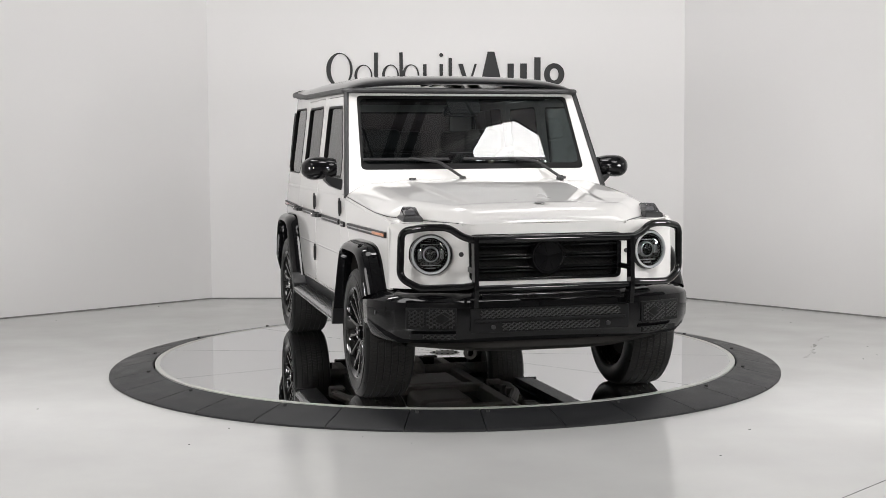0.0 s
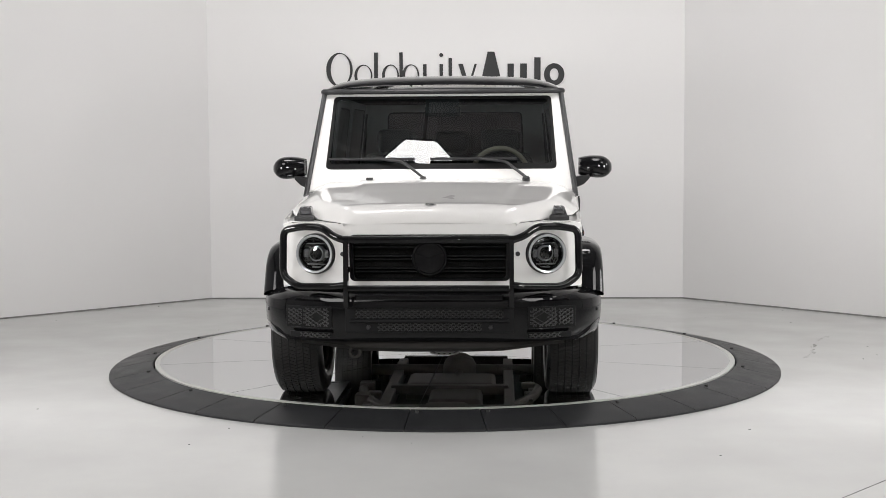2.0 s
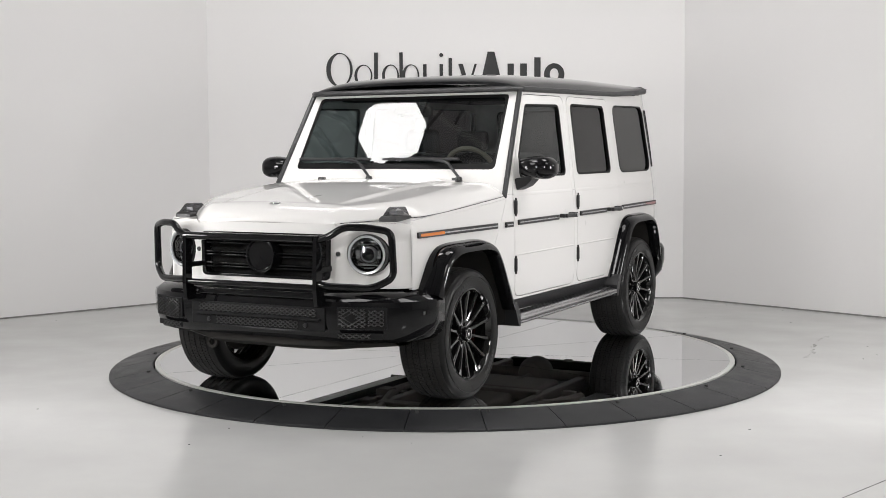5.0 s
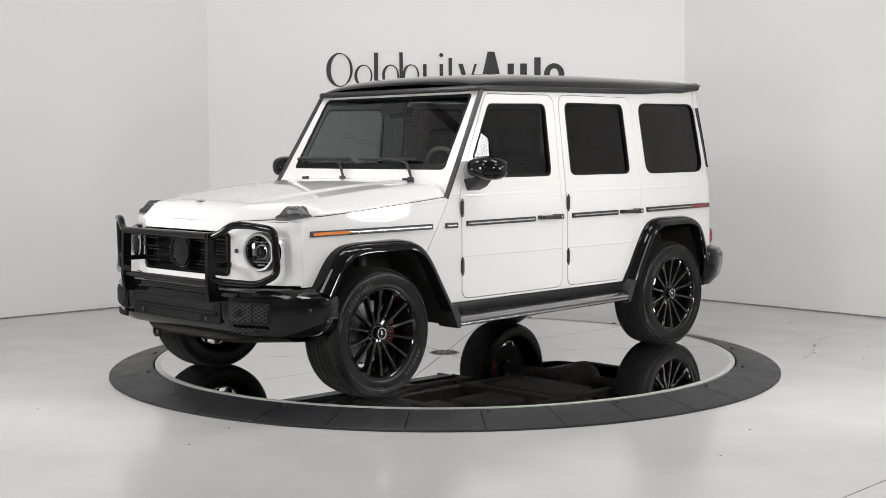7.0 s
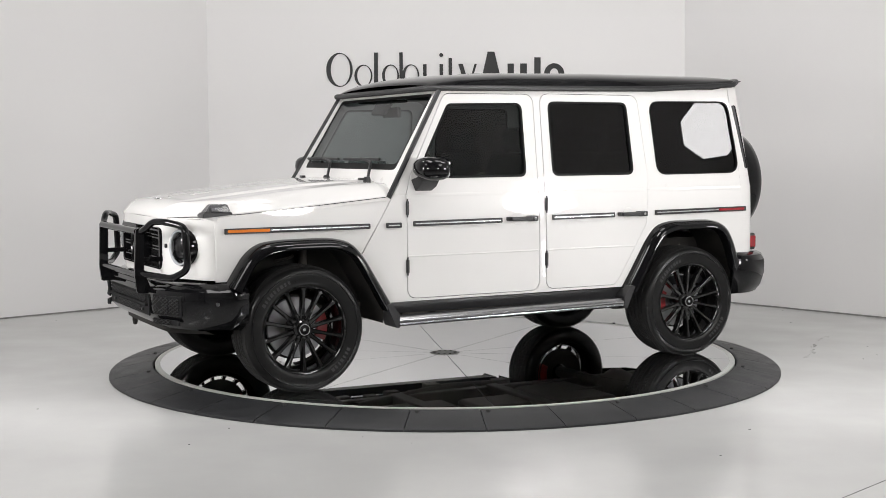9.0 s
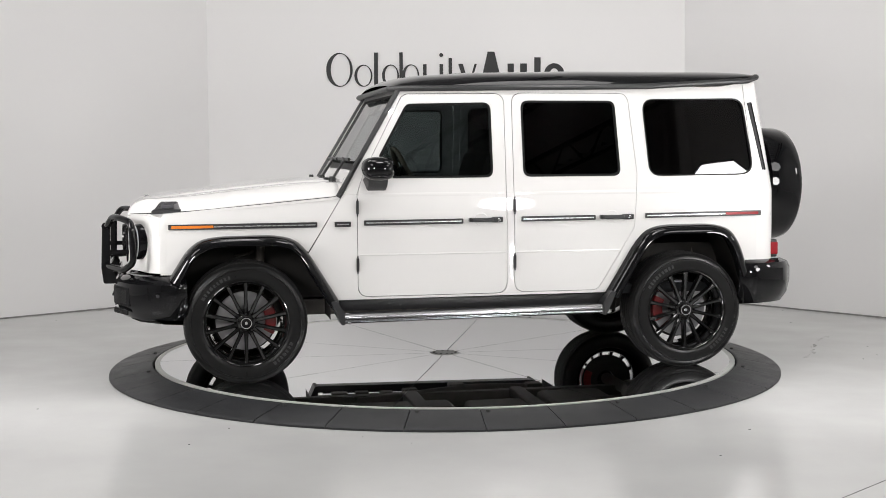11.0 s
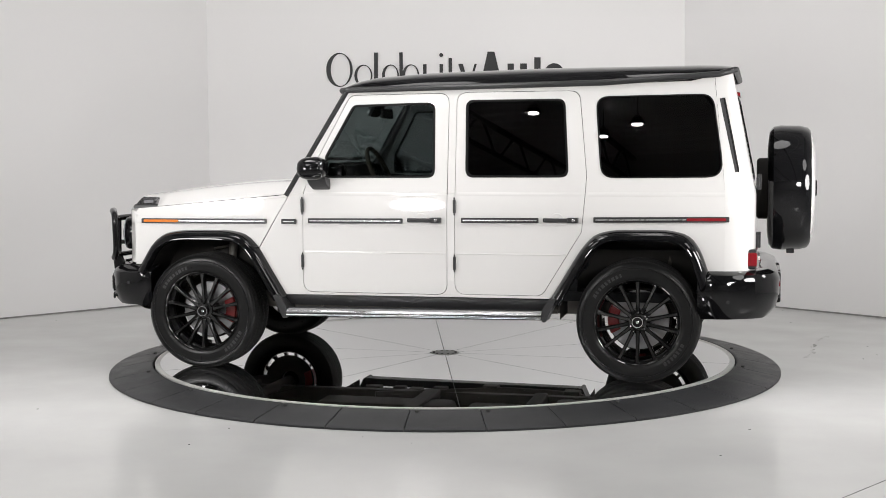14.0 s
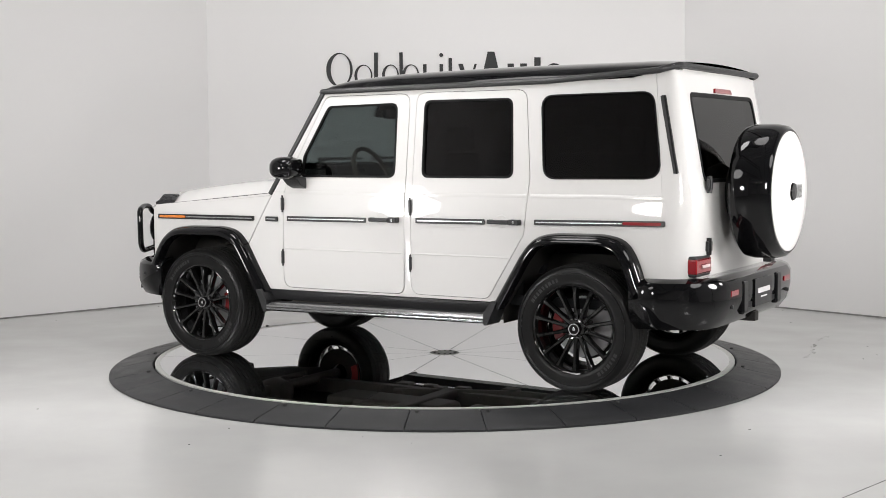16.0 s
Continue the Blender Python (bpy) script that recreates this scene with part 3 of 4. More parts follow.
# ---- wheel arch flares and liners ----
def resample(pts, n):
    pts = [Vector(p) for p in pts]
    d = [0]
    for a, b in zip(pts, pts[1:]):
        d.append(d[-1] + (b - a).length)
    out = []
    for k in range(n):
        t = d[-1] * k / (n - 1)
        i = max(j for j in range(len(d) - 1) if d[j] <= t + 1e-9)
        out.append(pts[i].lerp(pts[i + 1], (t - d[i]) / (d[i + 1] - d[i])))
    return out


def curve2(pts, r=0.09):
    return [(p.x, p.y) for p in fillet([(x, z, 0) for x, z in pts], r, 5)]


FL = {"front": (curve2([(1.905, 0.66), (1.80, 0.835), (1.72, 0.90), (1.60, 0.918), (1.27, 0.922), (1.14, 0.895), (1.06, 0.815), (0.862, 0.49)]),
                curve2([(1.845, 0.62), (1.76, 0.79), (1.665, 0.845), (1.58, 0.857), (1.25, 0.857), (1.15, 0.825), (1.09, 0.745), (0.925, 0.46)])),
      "rear": (curve2([(-0.885, 0.50), (-1.085, 0.83), (-1.165, 0.918), (-1.285, 0.946), (-1.63, 0.948), (-1.755, 0.915), (-1.82, 0.82), (-1.875, 0.66)]),
               curve2([(-0.955, 0.47), (-1.125, 0.765), (-1.19, 0.85), (-1.29, 0.884), (-1.62, 0.886), (-1.71, 0.855), (-1.765, 0.76), (-1.82, 0.58)]))}
for key, (fo, fi) in FL.items():
    a, b = resample(fo, 40), resample(fi, 40)
    for s in (1, -1):
        rows = []
        for p, q in zip(a, b):
            base = hw(p.x)
            row = [(p.x, s * (base - 0.01), p.y)]
            for f, y in ((0.02, 0.010), (0.18, 0.045), (0.42, 0.070), (0.70, 0.082), (0.92, 0.084), (1.0, 0.078), (1.0, 0.0)):
                m = p.lerp(q, f)
                row.append((m.x, s * (0.885 + y), m.y))
            rows.append(row)
        part("wheel_arch_flare", loft(rows), M_BLACK, car, "gloss black wheel arch flare", angle=50)
        ends = [Vector((b[0].x, 0.38))] + [Vector((q.x, q.y + 0.012)) for q in b] + [Vector((b[-1].x, 0.38))]
        rows = [[(q.x, s * y, q.y) for y in (0.90, 0.56)] for q in ends]
        part("arch_liner", loft(rows), M_DARK, car)


# ---- nose, hood, grille ----
def xn(y):
    y = abs(y)
    x = 2.155 - 0.40 * max(0, y - 0.42)
    if y > 0.77:
        x -= (y - 0.77) ** 2 * 9
    return x


def nose(u, v):
    return Vector((xn(u), u, v))


lampc = (0.632, 0.878)
o = rpoly([(-0.838, 0.69, 0.01), (0.838, 0.69, 0.01), (0.838, 1.044, 0.03), (-0.838, 1.044, 0.03)], 0.01)
holes = [rpoly([(-0.43, 0.735, 0.04), (0.43, 0.735, 0.04), (0.435, 0.985, 0.02), (-0.435, 0.985, 0.02)], 0.02)] + [ellipse(k * lampc[0], lampc[1], 0.112, 0.112, 36) for k in (1, -1)]
part("nose_panel", plate(o, holes, nose, (-0.03, 0, 0), cut=0.06), M_PAINT, car, "white front panel", angle=40)


def zhood(x):
    z = 1.262 - 0.0905 * max(0, min(x, 1.99) - 0.86) ** 1.5
    if x > 1.99:
        z = 1.046 + (z - 1.046) * max(0, 1 - ((x - 1.99) / 0.162) ** 2) ** 0.5
    return z


def hedge(x):
    return float(np.interp(x, [0.84, 1.946, 2.15], [1.163, 1.062, 1.05]))


def hwid(x):
    return float(np.interp(x, [0.86, 1.2, 1.6, 1.78, 1.90, 2.05, 2.15], [0.868, 0.858, 0.842, 0.80, 0.70, 0.56, 0.47]))


def hoodz(x, y):
    w, zc, ze = hwid(x), zhood(x), hedge(x)
    f = min(1, abs(y) / w)
    k = min(1, max(0, (f - 0.80) / 0.20))
    crown = zc - 0.016 * f * f
    edge = 0.42 + 0.10 * (1.5 - x)          # raised centre field, wider towards the screen
    k2 = min(1, max(0, (abs(y) - edge) / 0.07))
    k2 = k2 * k2 * (3 - 2 * k2)
    crown -= 0.011 * k2 * min(1, max(0, (2.05 - x) * 4))
    return crown + (ze - crown) * k ** 1.8


rows = []
for i in range(61):
    x = 0.855 + (2.152 - 0.855) * math.sin(i / 60 * math.pi / 2)
    w = hwid(x)
    rows.append([(x, w * (2 * j / 160 - 1), hoodz(x, w * (2 * j / 160 - 1))) for j in range(161)])
hood = part("hood", loft(rows), M_PAINT, car, "white bonnet with raised centre", angle=50)
md = hood.modifiers.new("thick", "SOLIDIFY")
md.thickness, md.offset = 0.018, -1
for s in (1, -1):
    # dark tube drawn in place of the thin shadow in the bonnet gap
    part("hood_shut_line", tube([(x, s * (hwid(x) + 0.001), hedge(x) - 0.004) for x in np.linspace(0.88, 2.13, 26)], 0.0020, 6), M_GUM, car)
rows = []
for x in (0.86, 1.2, 1.6, 1.9, 1.95, 2.02, 2.08, 2.12, 2.14):
    row = []
    for j in range(33):
        y = -0.88 + 1.76 * j / 32
        lim = hw(min(x, 1.952)) - 0.004
        yy = max(-lim, min(lim, y))
        xx = min(x, xn(yy) - 0.006) if x > 1.9 else x
        drop = max(0, abs(yy) / lim - 0.93) * 0.25
        row.append((xx, yy, hedge(xx) - 0.005 - drop - (0.006 if x > 2.13 else 0)))
    rows.append(row)
part("wing_top", loft(rows), M_PAINT, car, angle=60)
part("cowl", loft([[(x, 0.868 * (2 * j / 40 - 1), hoodz(0.86, 0.866 * (2 * j / 40 - 1)) - d) for j in range(41)] for x, d in ((0.90, 0.012), (0.86, 0.004), (0.80, 0.003), (0.77, 0.03))]), M_PAINT, car, angle=60)
part("cowl_vent", boxes(*[((0.872, -0.20 + 0.016 * k, 1.249), (0.012, 0.009, 0.006)) for k in range(26)]), M_TRIM, car, smooth=False)
badge = part("hood_badge", lathe([(0.0005, 0.006), (0.02, 0.007), (0.03, 0.004), (0.032, 0)], (2.045, 0, 1.147), "z", 24), M_CHROME, car, "small round chrome badge")
# grille
g = part("grille", plate(rpoly([(-0.425, 0.738), (0.425, 0.738), (0.43, 0.983), (-0.43, 0.983)], 0.03), [], lambda u, v: Vector((2.085, u, v)), (-0.02, 0, 0)), M_DARK, car, "black radiator grille", smooth=False)
part("grille_surround", plate(rpoly([(-0.437, 0.733), (0.437, 0.733), (0.442, 0.988), (-0.442, 0.988)], 0.035), [rpoly([(-0.412, 0.748), (0.412, 0.748), (0.416, 0.962), (-0.416, 0.962)], 0.03)], lambda u, v: Vector((2.162, u, v)), (-0.07, 0, 0)), M_BLACK, g, bevel=0.004)
for z in (0.795, 0.862, 0.93):
    for dz in (-0.009, 0.009):
        part("slat", boxes(((2.14, 0, z + dz), (0.03, 0.82, 0.011))), M_BLACK, g, bevel=0.003)


def mesh_grille(y0, y1, z0, z1, fx, step=0.03, r=0.0028, slope=0.62):
    """Diamond lattice between two heights."""
    bm = bmesh.new()
    h = z1 - z0
    for sg in (1, -1):
        k = y0 - h / slope
        while k < y1:
            a, b = (k, z0), (k + h / slope, z1)
            ua, ub = max(a[0], y0), min(b[0], y1)
            if ub > ua + 0.004:
                za, zb = z0 + (ua - k) * slope, z0 + (ub - k) * slope
                if sg < 0:
                    za, zb = z1 + z0 - za, z1 + z0 - zb
                tube([(fx(ua), ua, za), (fx(ub), ub, zb)], r, 5, bm=bm)
            k += step
    return bm


part("grille_mesh", mesh_grille(-0.41, 0.41, 0.75, 0.96, lambda y: 2.118, 0.034, 0.0026), M_INSET, g, smooth=False)
em = part("grille_emblem", lathe([(0.0005, 0.03), (0.08, 0.026), (0.086, 0.034), (0.094, 0.034), (0.1, 0.02), (0.1, -0.05)], (2.165, 0, 0.862), "x", 40), M_BLACK, g, "round gloss black emblem disc")

# headlamps
M_RINGL = mat("lamp_ring", (0.34, 0.35, 0.36), 0.25, coat=0.6)


def headlamp(s):
    m = pose(xn(lampc[0]) + 0.004, s * lampc[0], lampc[1], 0, 0, s * 14)
    o = (0, 0, 0)

    def piece(name, bm, material, parent, label=""):
        bm.transform(m)
        return part(name, bm, material, parent, label)
    h = piece("headlamp", lathe([(0.113, -0.06), (0.113, 0.018), (0.108, 0.028), (0.097, 0.024), (0.092, 0.0), (0.078, -0.035), (0.0005, -0.045)], o, "x", 48), M_BLACK, car, "round headlamp with dark projector")
    piece("light_ring", lathe([(0.1065, 0.029), (0.105, 0.035), (0.094, 0.033), (0.0925, 0.024)], o, "x", 48), M_RINGL, h, "pale ring light")
    piece("projector", lathe([(0.036, -0.03), (0.035, 0.004), (0.028, 0.010), (0.0005, 0.016)], o, "x", 24), M_SMOKE, h)
    piece("projector_bezel", lathe([(0.036, -0.03), (0.044, -0.028), (0.042, 0.004), (0.037, 0.006)], o, "x", 28), M_IRON, h)
    for c, q in (((-0.012, 0, -0.058), (0.03, 0.11, 0.006)), ((-0.012, 0, 0.056), (0.03, 0.11, 0.005)), ((-0.012, 0.06, 0.0), (0.02, 0.022, 0.045)), ((-0.012, -0.06, 0.0), (0.02, 0.022, 0.045)), ((-0.008, 0.0, -0.074), (0.02, 0.05, 0.008))):
        piece("reflector_vane", boxes((c, q)), M_CHROME, h)
    ln = piece("lens", lathe([(0.094, 0.026), (0.082, 0.040), (0.052, 0.050), (0.0005, 0.055)], o, "x", 40), M_LENS, h)
    ln.visible_shadow = False


for s in (1, -1):
    headlamp(s)
    part("washer_cap", disc((xn(0.47) - 0.005, s * 0.478, 0.88), 0.013, 0.0, 0.012, "x", 16), M_TRIM, car, "small round black cap")
    # wing-top indicators
    t0 = (1.915, s * 0.71, 1.066)
    b = part("turn_signal", loft([[(t0[0] + x * k, t0[1] + y * k, t0[2] + z) for x, y in ((0.085, -0.055), (0.085, 0.055), (-0.10, 0.05), (-0.10, -0.05))] for z, k in ((-0.02, 1), (0.006, 1), (0.018, 0.86))], closed_v=True, caps=True), M_TRIM, car, "wing-top indicator with clear lens", bevel=0.004)
    ln = part("indicator_lens", loft([[(t0[0] + x * k + dx, t0[1] + y * k, t0[2] + z) for x, y in ((0.07, -0.045), (0.07, 0.045), (-0.085, 0.04), (-0.085, -0.04))] for z, k, dx in ((0.016, 1, 0), (0.058, 0.70, -0.012), (0.066, 0.58, -0.014))], closed_v=True, caps=True), M_SMOKE, b, "smoked clear lens", bevel=0.005)
    ln.visible_shadow = False
    part("indicator_core", boxes(((t0[0] - 0.01, t0[1], t0[2] + 0.034), (0.07, 0.05, 0.024))), M_IRON, b, bevel=0.003)

# brush guard
guard = part("brush_guard", tube([(2.285, -0.43, 0.968), (2.285, 0.43, 0.968)], 0.022, 14), M_BLACK, car, "gloss black tubular brush guard")
part("guard_lower_bar", tube([(2.285, -0.43, 0.706), (2.285, 0.43, 0.706)], 0.018, 14), M_BLACK, guard)
part("guard_cross_plate", boxes(((2.235, 0, 0.655), (0.03, 0.80, 0.035))), M_BLACK, guard, bevel=0.008)
for s in (1, -1):
    o = rpoly([(2.30, 0.60), (2.312, 0.70), (2.302, 0.99, 0.025), (2.252, 0.99, 0.025), (2.258, 0.72), (2.225, 0.64), (2.225, 0.60)], 0.015)
    part("guard_upright", plate(o, [], lambda u, v: Vector((u, s * 0.455, v)), (0, -s * 0.024, 0)), M_BLACK, guard, bevel=0.008)
    lp = [(2.275, s * 0.445, 0.965), (2.262, s * 0.51, 0.985), (2.235, s * 0.575, 1.034), (2.19, s * 0.69, 1.034), (2.115, s * 0.805, 1.01), (2.105, s * 0.812, 0.76), (2.17, s * 0.72, 0.705), (2.262, s * 0.50, 0.715), (2.275, s * 0.445, 0.725)]
    part("lamp_hoop", tube(fillet(lp, 0.045, 6), 0.020, 12), M_BLACK, guard)
    part("guard_bracket", boxes(((2.205, s * 0.44, 0.80), (0.12, 0.012, 0.03))), M_BLACK, guard, bevel=0.003)

# front bumper
def bump_plan(d=0.0):
    h = [(2.225 + d, 0.0), (2.225 + d, 0.50), (2.215 + d, 0.60), (2.13 + d, 0.80), (2.05 + d * 0.7, 0.885 + d), (1.90, 0.945 + d), (1.80, 0.95 + d)]
    return [(x, -y) for x, y in reversed(h[1:])] + h


def bx(y, d=0.0):
    pl = bump_plan(d)
    return float(np.interp(y, [p[1] for p in pl], [p[0] for p in pl]))


prof = [(0.395, -0.10), (0.405, -0.05), (0.44, -0.018), (0.50, 0.0), (0.60, 0.004), (0.628, 0.0), (0.645, -0.02), (0.668, -0.06), (0.682, -0.13)]
rows = []
for z, d in prof:
    rows.append([(x + 0, y, z) for x, y in bump_plan(d)])
fb = part("front_bumper", loft(rows), M_BLACK, car, "gloss black front bumper", angle=28)
md = fb.modifiers.new("thick", "SOLIDIFY")
md.thickness, md.offset = 0.02, -1


def inset(name, y0, y1, z0, z1, parent, frame_m=M_INSET, lattice=(None,), step=0.034):
    """A recessed field on the bumper face, with lattice."""
    ys = np.linspace(y0, y1, 9)
    p = part(name, loft([[(bx(y) + e, y, z) for z, e in ((z0, 0.0), (z0, 0.010), (z1, 0.010), (z1, 0.0))] for y in ys], closed_v=True, caps=True), frame_m, parent, bevel=0.004)
    for a, b, c, d in lattice:
        part("field", loft([[(bx(y) + 0.0115, y, c), (bx(y) + 0.0115, y, d)] for y in np.linspace(a, b, 5)]), M_GUM, p)
        part("lattice", mesh_grille(a, b, c, d, lambda y: bx(y) + 0.0145, step, 0.0034, 0.62), M_GRILLE, p, smooth=False)
    return p


inset("centre_intake", -0.455, 0.455, 0.462, 0.592, fb, lattice=[(-0.40, 0.40, 0.541, 0.582), (-0.28, 0.28, 0.472, 0.512)])
part("intake_bar", boxes(((bx(0) + 0.018, 0, 0.527), (0.02, 0.86, 0.016))), M_INSET, fb, bevel=0.004)
for s in (1, -1):
    a, b = sorted((s * 0.53, s * 0.79))
    la = (a + 0.015, b - 0.10, 0.495, 0.592) if s > 0 else (a + 0.10, b - 0.015, 0.495, 0.592)
    lb = (b - 0.09, b - 0.012, 0.500, 0.587) if s > 0 else (a + 0.012, a + 0.09, 0.500, 0.587)
    inset("side_intake", a, b, 0.485, 0.602, fb, lattice=[la, lb])
    a, b = sorted((s * 0.53, s * 0.77))
    inset("lower_intake", a, b, 0.430, 0.462, fb, lattice=[(a + 0.01, b - 0.06, 0.434, 0.458) if s > 0 else (a + 0.06, b - 0.01, 0.434, 0.458)])
    part("parking_sensor", disc((bx(0.33) + 0.004, s * 0.33, 0.492), 0.012, 0.0, 0.018, "x", 14), M_TRIM, fb)
    part("parking_sensor", disc((1.97, 0, 0.56), 0.011, s * 0.90, s * 0.925, "y", 14), M_TRIM, fb)
part("tow_eye", lathe([(0.02, -0.008), (0.036, -0.008), (0.036, 0.008), (0.02, 0.008), (0.02, -0.008)], (2.10, -0.42, 0.335), "x", 20), M_DARK, car)
part("grille_underline", boxes(((2.12, 0, 0.70), (0.05, 0.84, 0.012)), ((2.11, 0, 0.672), (0.05, 0.84, 0.012))), M_BLACK, car, bevel=0.003)
part("skid_plate", loft([[(x - 0.45 * max(0, abs(y) - 0.40), y, z + 0.06 * max(0, abs(y) - 0.3)) for y in (-0.74, -0.6, -0.45, -0.4, -0.2, 0, 0.2, 0.4, 0.45, 0.6, 0.74)] for x, z in ((2.15, 0.43), (2.145, 0.362), (2.09, 0.335), (1.8, 0.315), (1.6, 0.38))]), M_DARK, car, "black underbody guard")

# ---- windscreen ----
def shield(u, v):
    """u across, v along the slope from the cowl to the roof, 0 to 1."""
    x = 0.852 + (0.458 - 0.852) * v
    z = 1.170 + (TOPZ - 1.170) * v
    w = 0.868 + (0.787 - 0.868) * v
    return Vector((x + 0.006 * (1 - u * u), u * w, z))


o = [(-0.985, 0.0), (0.985, 0.0), (0.985, 1.0), (-0.985, 1.0)]
wo = rpoly([(-0.885, 0.225, 0.05), (0.885, 0.225, 0.05), (0.915, 0.953, 0.04), (-0.915, 0.953, 0.04)], 0.04, 6)
part("windscreen_frame", plate(o, [wo], shield, (-0.02, 0, -0.012), cut=0.12), M_PAINT, car, angle=30)
rows = []
NU = 40
for i in range(NU + 1):
    u = -0.90 + 1.80 * i / NU
    e = max(0, abs(u) - 0.86)
    row = [shield(u, 0.225 + e * 0.6 + (0.953 - 0.225 - e * 1.2) * j / 10) - Vector((0.006, 0, 0.003)) for j in range(11)]
    rows.append(row)
ws = part("windscreen", loft(rows), M_SHIELD, car, "clear laminated windscreen")
band = rpoly([(-0.862, 0.285, 0.05), (0.862, 0.285, 0.05), (0.886, 0.925, 0.05), (-0.886, 0.925, 0.05)], 0.05, 6)
part("glass_border", plate([(u * 1.006, v) for u, v in wo], [band], lambda u, v: shield(u, v) - Vector((0.003, 0, 0.0015)), (-0.002, 0, -0.001), cut=0.12), M_GUM, ws, "black printed glass border", smooth=False)
for s in (1, -1):
    pa, pb = Vector((0.866, s * 0.868, 1.150)), Vector((0.463, s * 0.789, TOPZ - 0.004))
    part("pillar_trim", tube([pa, pa.lerp(pb, 0.5), pb], 0.017, 8), M_TRIM, car, "black A-pillar trim")
    # washer nozzles
    part("washer_nozzle", boxes(((0.905, s * 0.50 + 0.05, 1.262), (0.03, 0.045, 0.016))), M_TRIM, car, bevel=0.004)
for y in (-0.11, 0.55):
    piv = Vector((0.865, y, 1.248))
    w = part("wiper", tube(fillet([piv + Vector((0, 0.01, 0.012)), shield((y - 0.13) / 0.84, 0.275) + Vector((0.03, 0, 0.014)), shield((y - 0.32) / 0.84, 0.315) + Vector((0.024, 0, 0.012))], 0.03), 0.0095, 8), M_TRIM, car, "black windscreen wiper")
    part("wiper_pivot", lathe([(0.0005, 0.028), (0.018, 0.028), (0.024, 0.014), (0.025, -0.01)], piv, "z", 16), M_TRIM, w)
    part("wiper_blade", tube([shield((y - k) / 0.84, 0.312) + Vector((0.013, 0, 0.008)) for k in (0.06, 0.2, 0.35, 0.5, 0.62)], 0.0105, 6), M_TRIM, w)

# ---- roof ----
def rz(x):
    return float(np.interp(x, [-2.0, -1.975, -1.91, -1.78, -0.8, -0.06, 0.316, 0.43, 0.485, 0.50], [1.938, 1.944, 1.952, 1.956, 1.955, 1.94, 1.916, 1.89, 1.868, 1.850]))


def gut(x):
    return float(np.interp(x, [-2.03, -1.956, -1.87, -1.77, 0.5], [1.932, 1.912, 1.884, 1.864, 1.835]))


rows = []
for x in [0.50, 0.49, 0.47, 0.43, 0.38, 0.3, 0.15, -0.06, -0.4, -0.8, -1.2, -1.6, -1.78, -1.86, -1.92, -1.955, -1.98, -2.0]:
    w = 0.80 - 0.02 * max(0, (-1.2 - x)) / 0.8
    if x > 0.44:
        w -= (x - 0.44) * 0.25
    row = []
    for j in range(41):
        f = -1 + 2 * j / 40
        f = math.copysign(abs(f) ** 0.8, f)
        z = gut(x) + (rz(x) - gut(x)) * (1 - abs(f) ** 7) ** 0.6 + 0.026 * (1 - f * f)
        row.append((x + 0.02 * (1 - f * f) * (1 if x > 0.3 else 0), f * w, z))
    rows.append(row)
roof = part("roof", loft(rows), M_BLACK, car, "gloss black painted roof", angle=60)
for k in (-0.3, 0.3):
    part("roof_rib", loft([[(x, k + dy, rz(x) + 0.018 * (1 - (k / 0.8) ** 2) + dz) for dy, dz in ((-0.05, -0.003), (-0.03, 0.008), (0.03, 0.008), (0.05, -0.003))] for x in (0.05, -0.06, -0.8, -1.8)]), M_BLACK, roof)
loop = [(0.515, -0.74), (0.515, 0.74), (0.46, 0.80), (-1.2, 0.80), (-1.93, 0.785), (-2.012, 0.72), (-2.012, -0.72), (-1.93, -0.785), (-1.2, -0.80), (0.46, -0.80)]
part("drip_rail", tube([(x, y, gut(x) - 0.001) for x, y in rpoly([(x, y, 0.05) for x, y in loop], 0.05, 4)], 0.019, 10, closed=True), M_TRIM, roof, "satin black drip rail")
part("headliner", loft([[(x, y, 1.825) for y in (-0.76, 0.76)] for x in (0.44, -1.95)]), M_CABIN, car)

# ---- tail ----
def tail(u, v):
    f = max(0, (v - BELT) / (TOPZ - BELT))
    return Vector((-2.142 + 0.135 * f, u, v))


RW = [(-0.60, 1.255, 0.06), (0.60, 1.255, 0.06), (0.575, 1.765, 0.05), (-0.575, 1.765, 0.05)]
o = [(-0.642, 0.69), (0.642, 0.69), (0.642, BELT), (-0.642, BELT)]
o2 = [(-0.642, BELT), (0.642, BELT), (0.622, TOPZ + 0.075), (-0.622, TOPZ + 0.075)]
tg = part("tailgate", join(plate(o, [], tail, (0.02, 0, 0)), plate(o2, [rpoly(RW)], tail, (0.02, 0, 0))), M_PAINT, car, "white side-hinged rear door")
rw = part("rear_window", plate(rpoly(grow(RW, 0.004)), [], lambda u, v: tail(u, v) + Vector((0.002, 0, 0)), (0.004, 0, 0)), M_PRIV, tg, smooth=False)
part("rear_window_seal", plate(rpoly(grow(RW, 0.012)), [rpoly(grow(RW, -0.012))], lambda u, v: tail(u, v) - Vector((0.003, 0, 0)), (0.01, 0, 0)), M_GUM, tg, smooth=False)
part("brake_light", plate(rpoly([(-0.16, 1.782), (0.16, 1.782), (0.14, 1.812), (-0.14, 1.812)], 0.01), [], lambda u, v: tail(u, v) - Vector((0.014, 0, 0)), (0.02, 0, 0)), M_REDL, tg, "red high brake light", bevel=0.003)
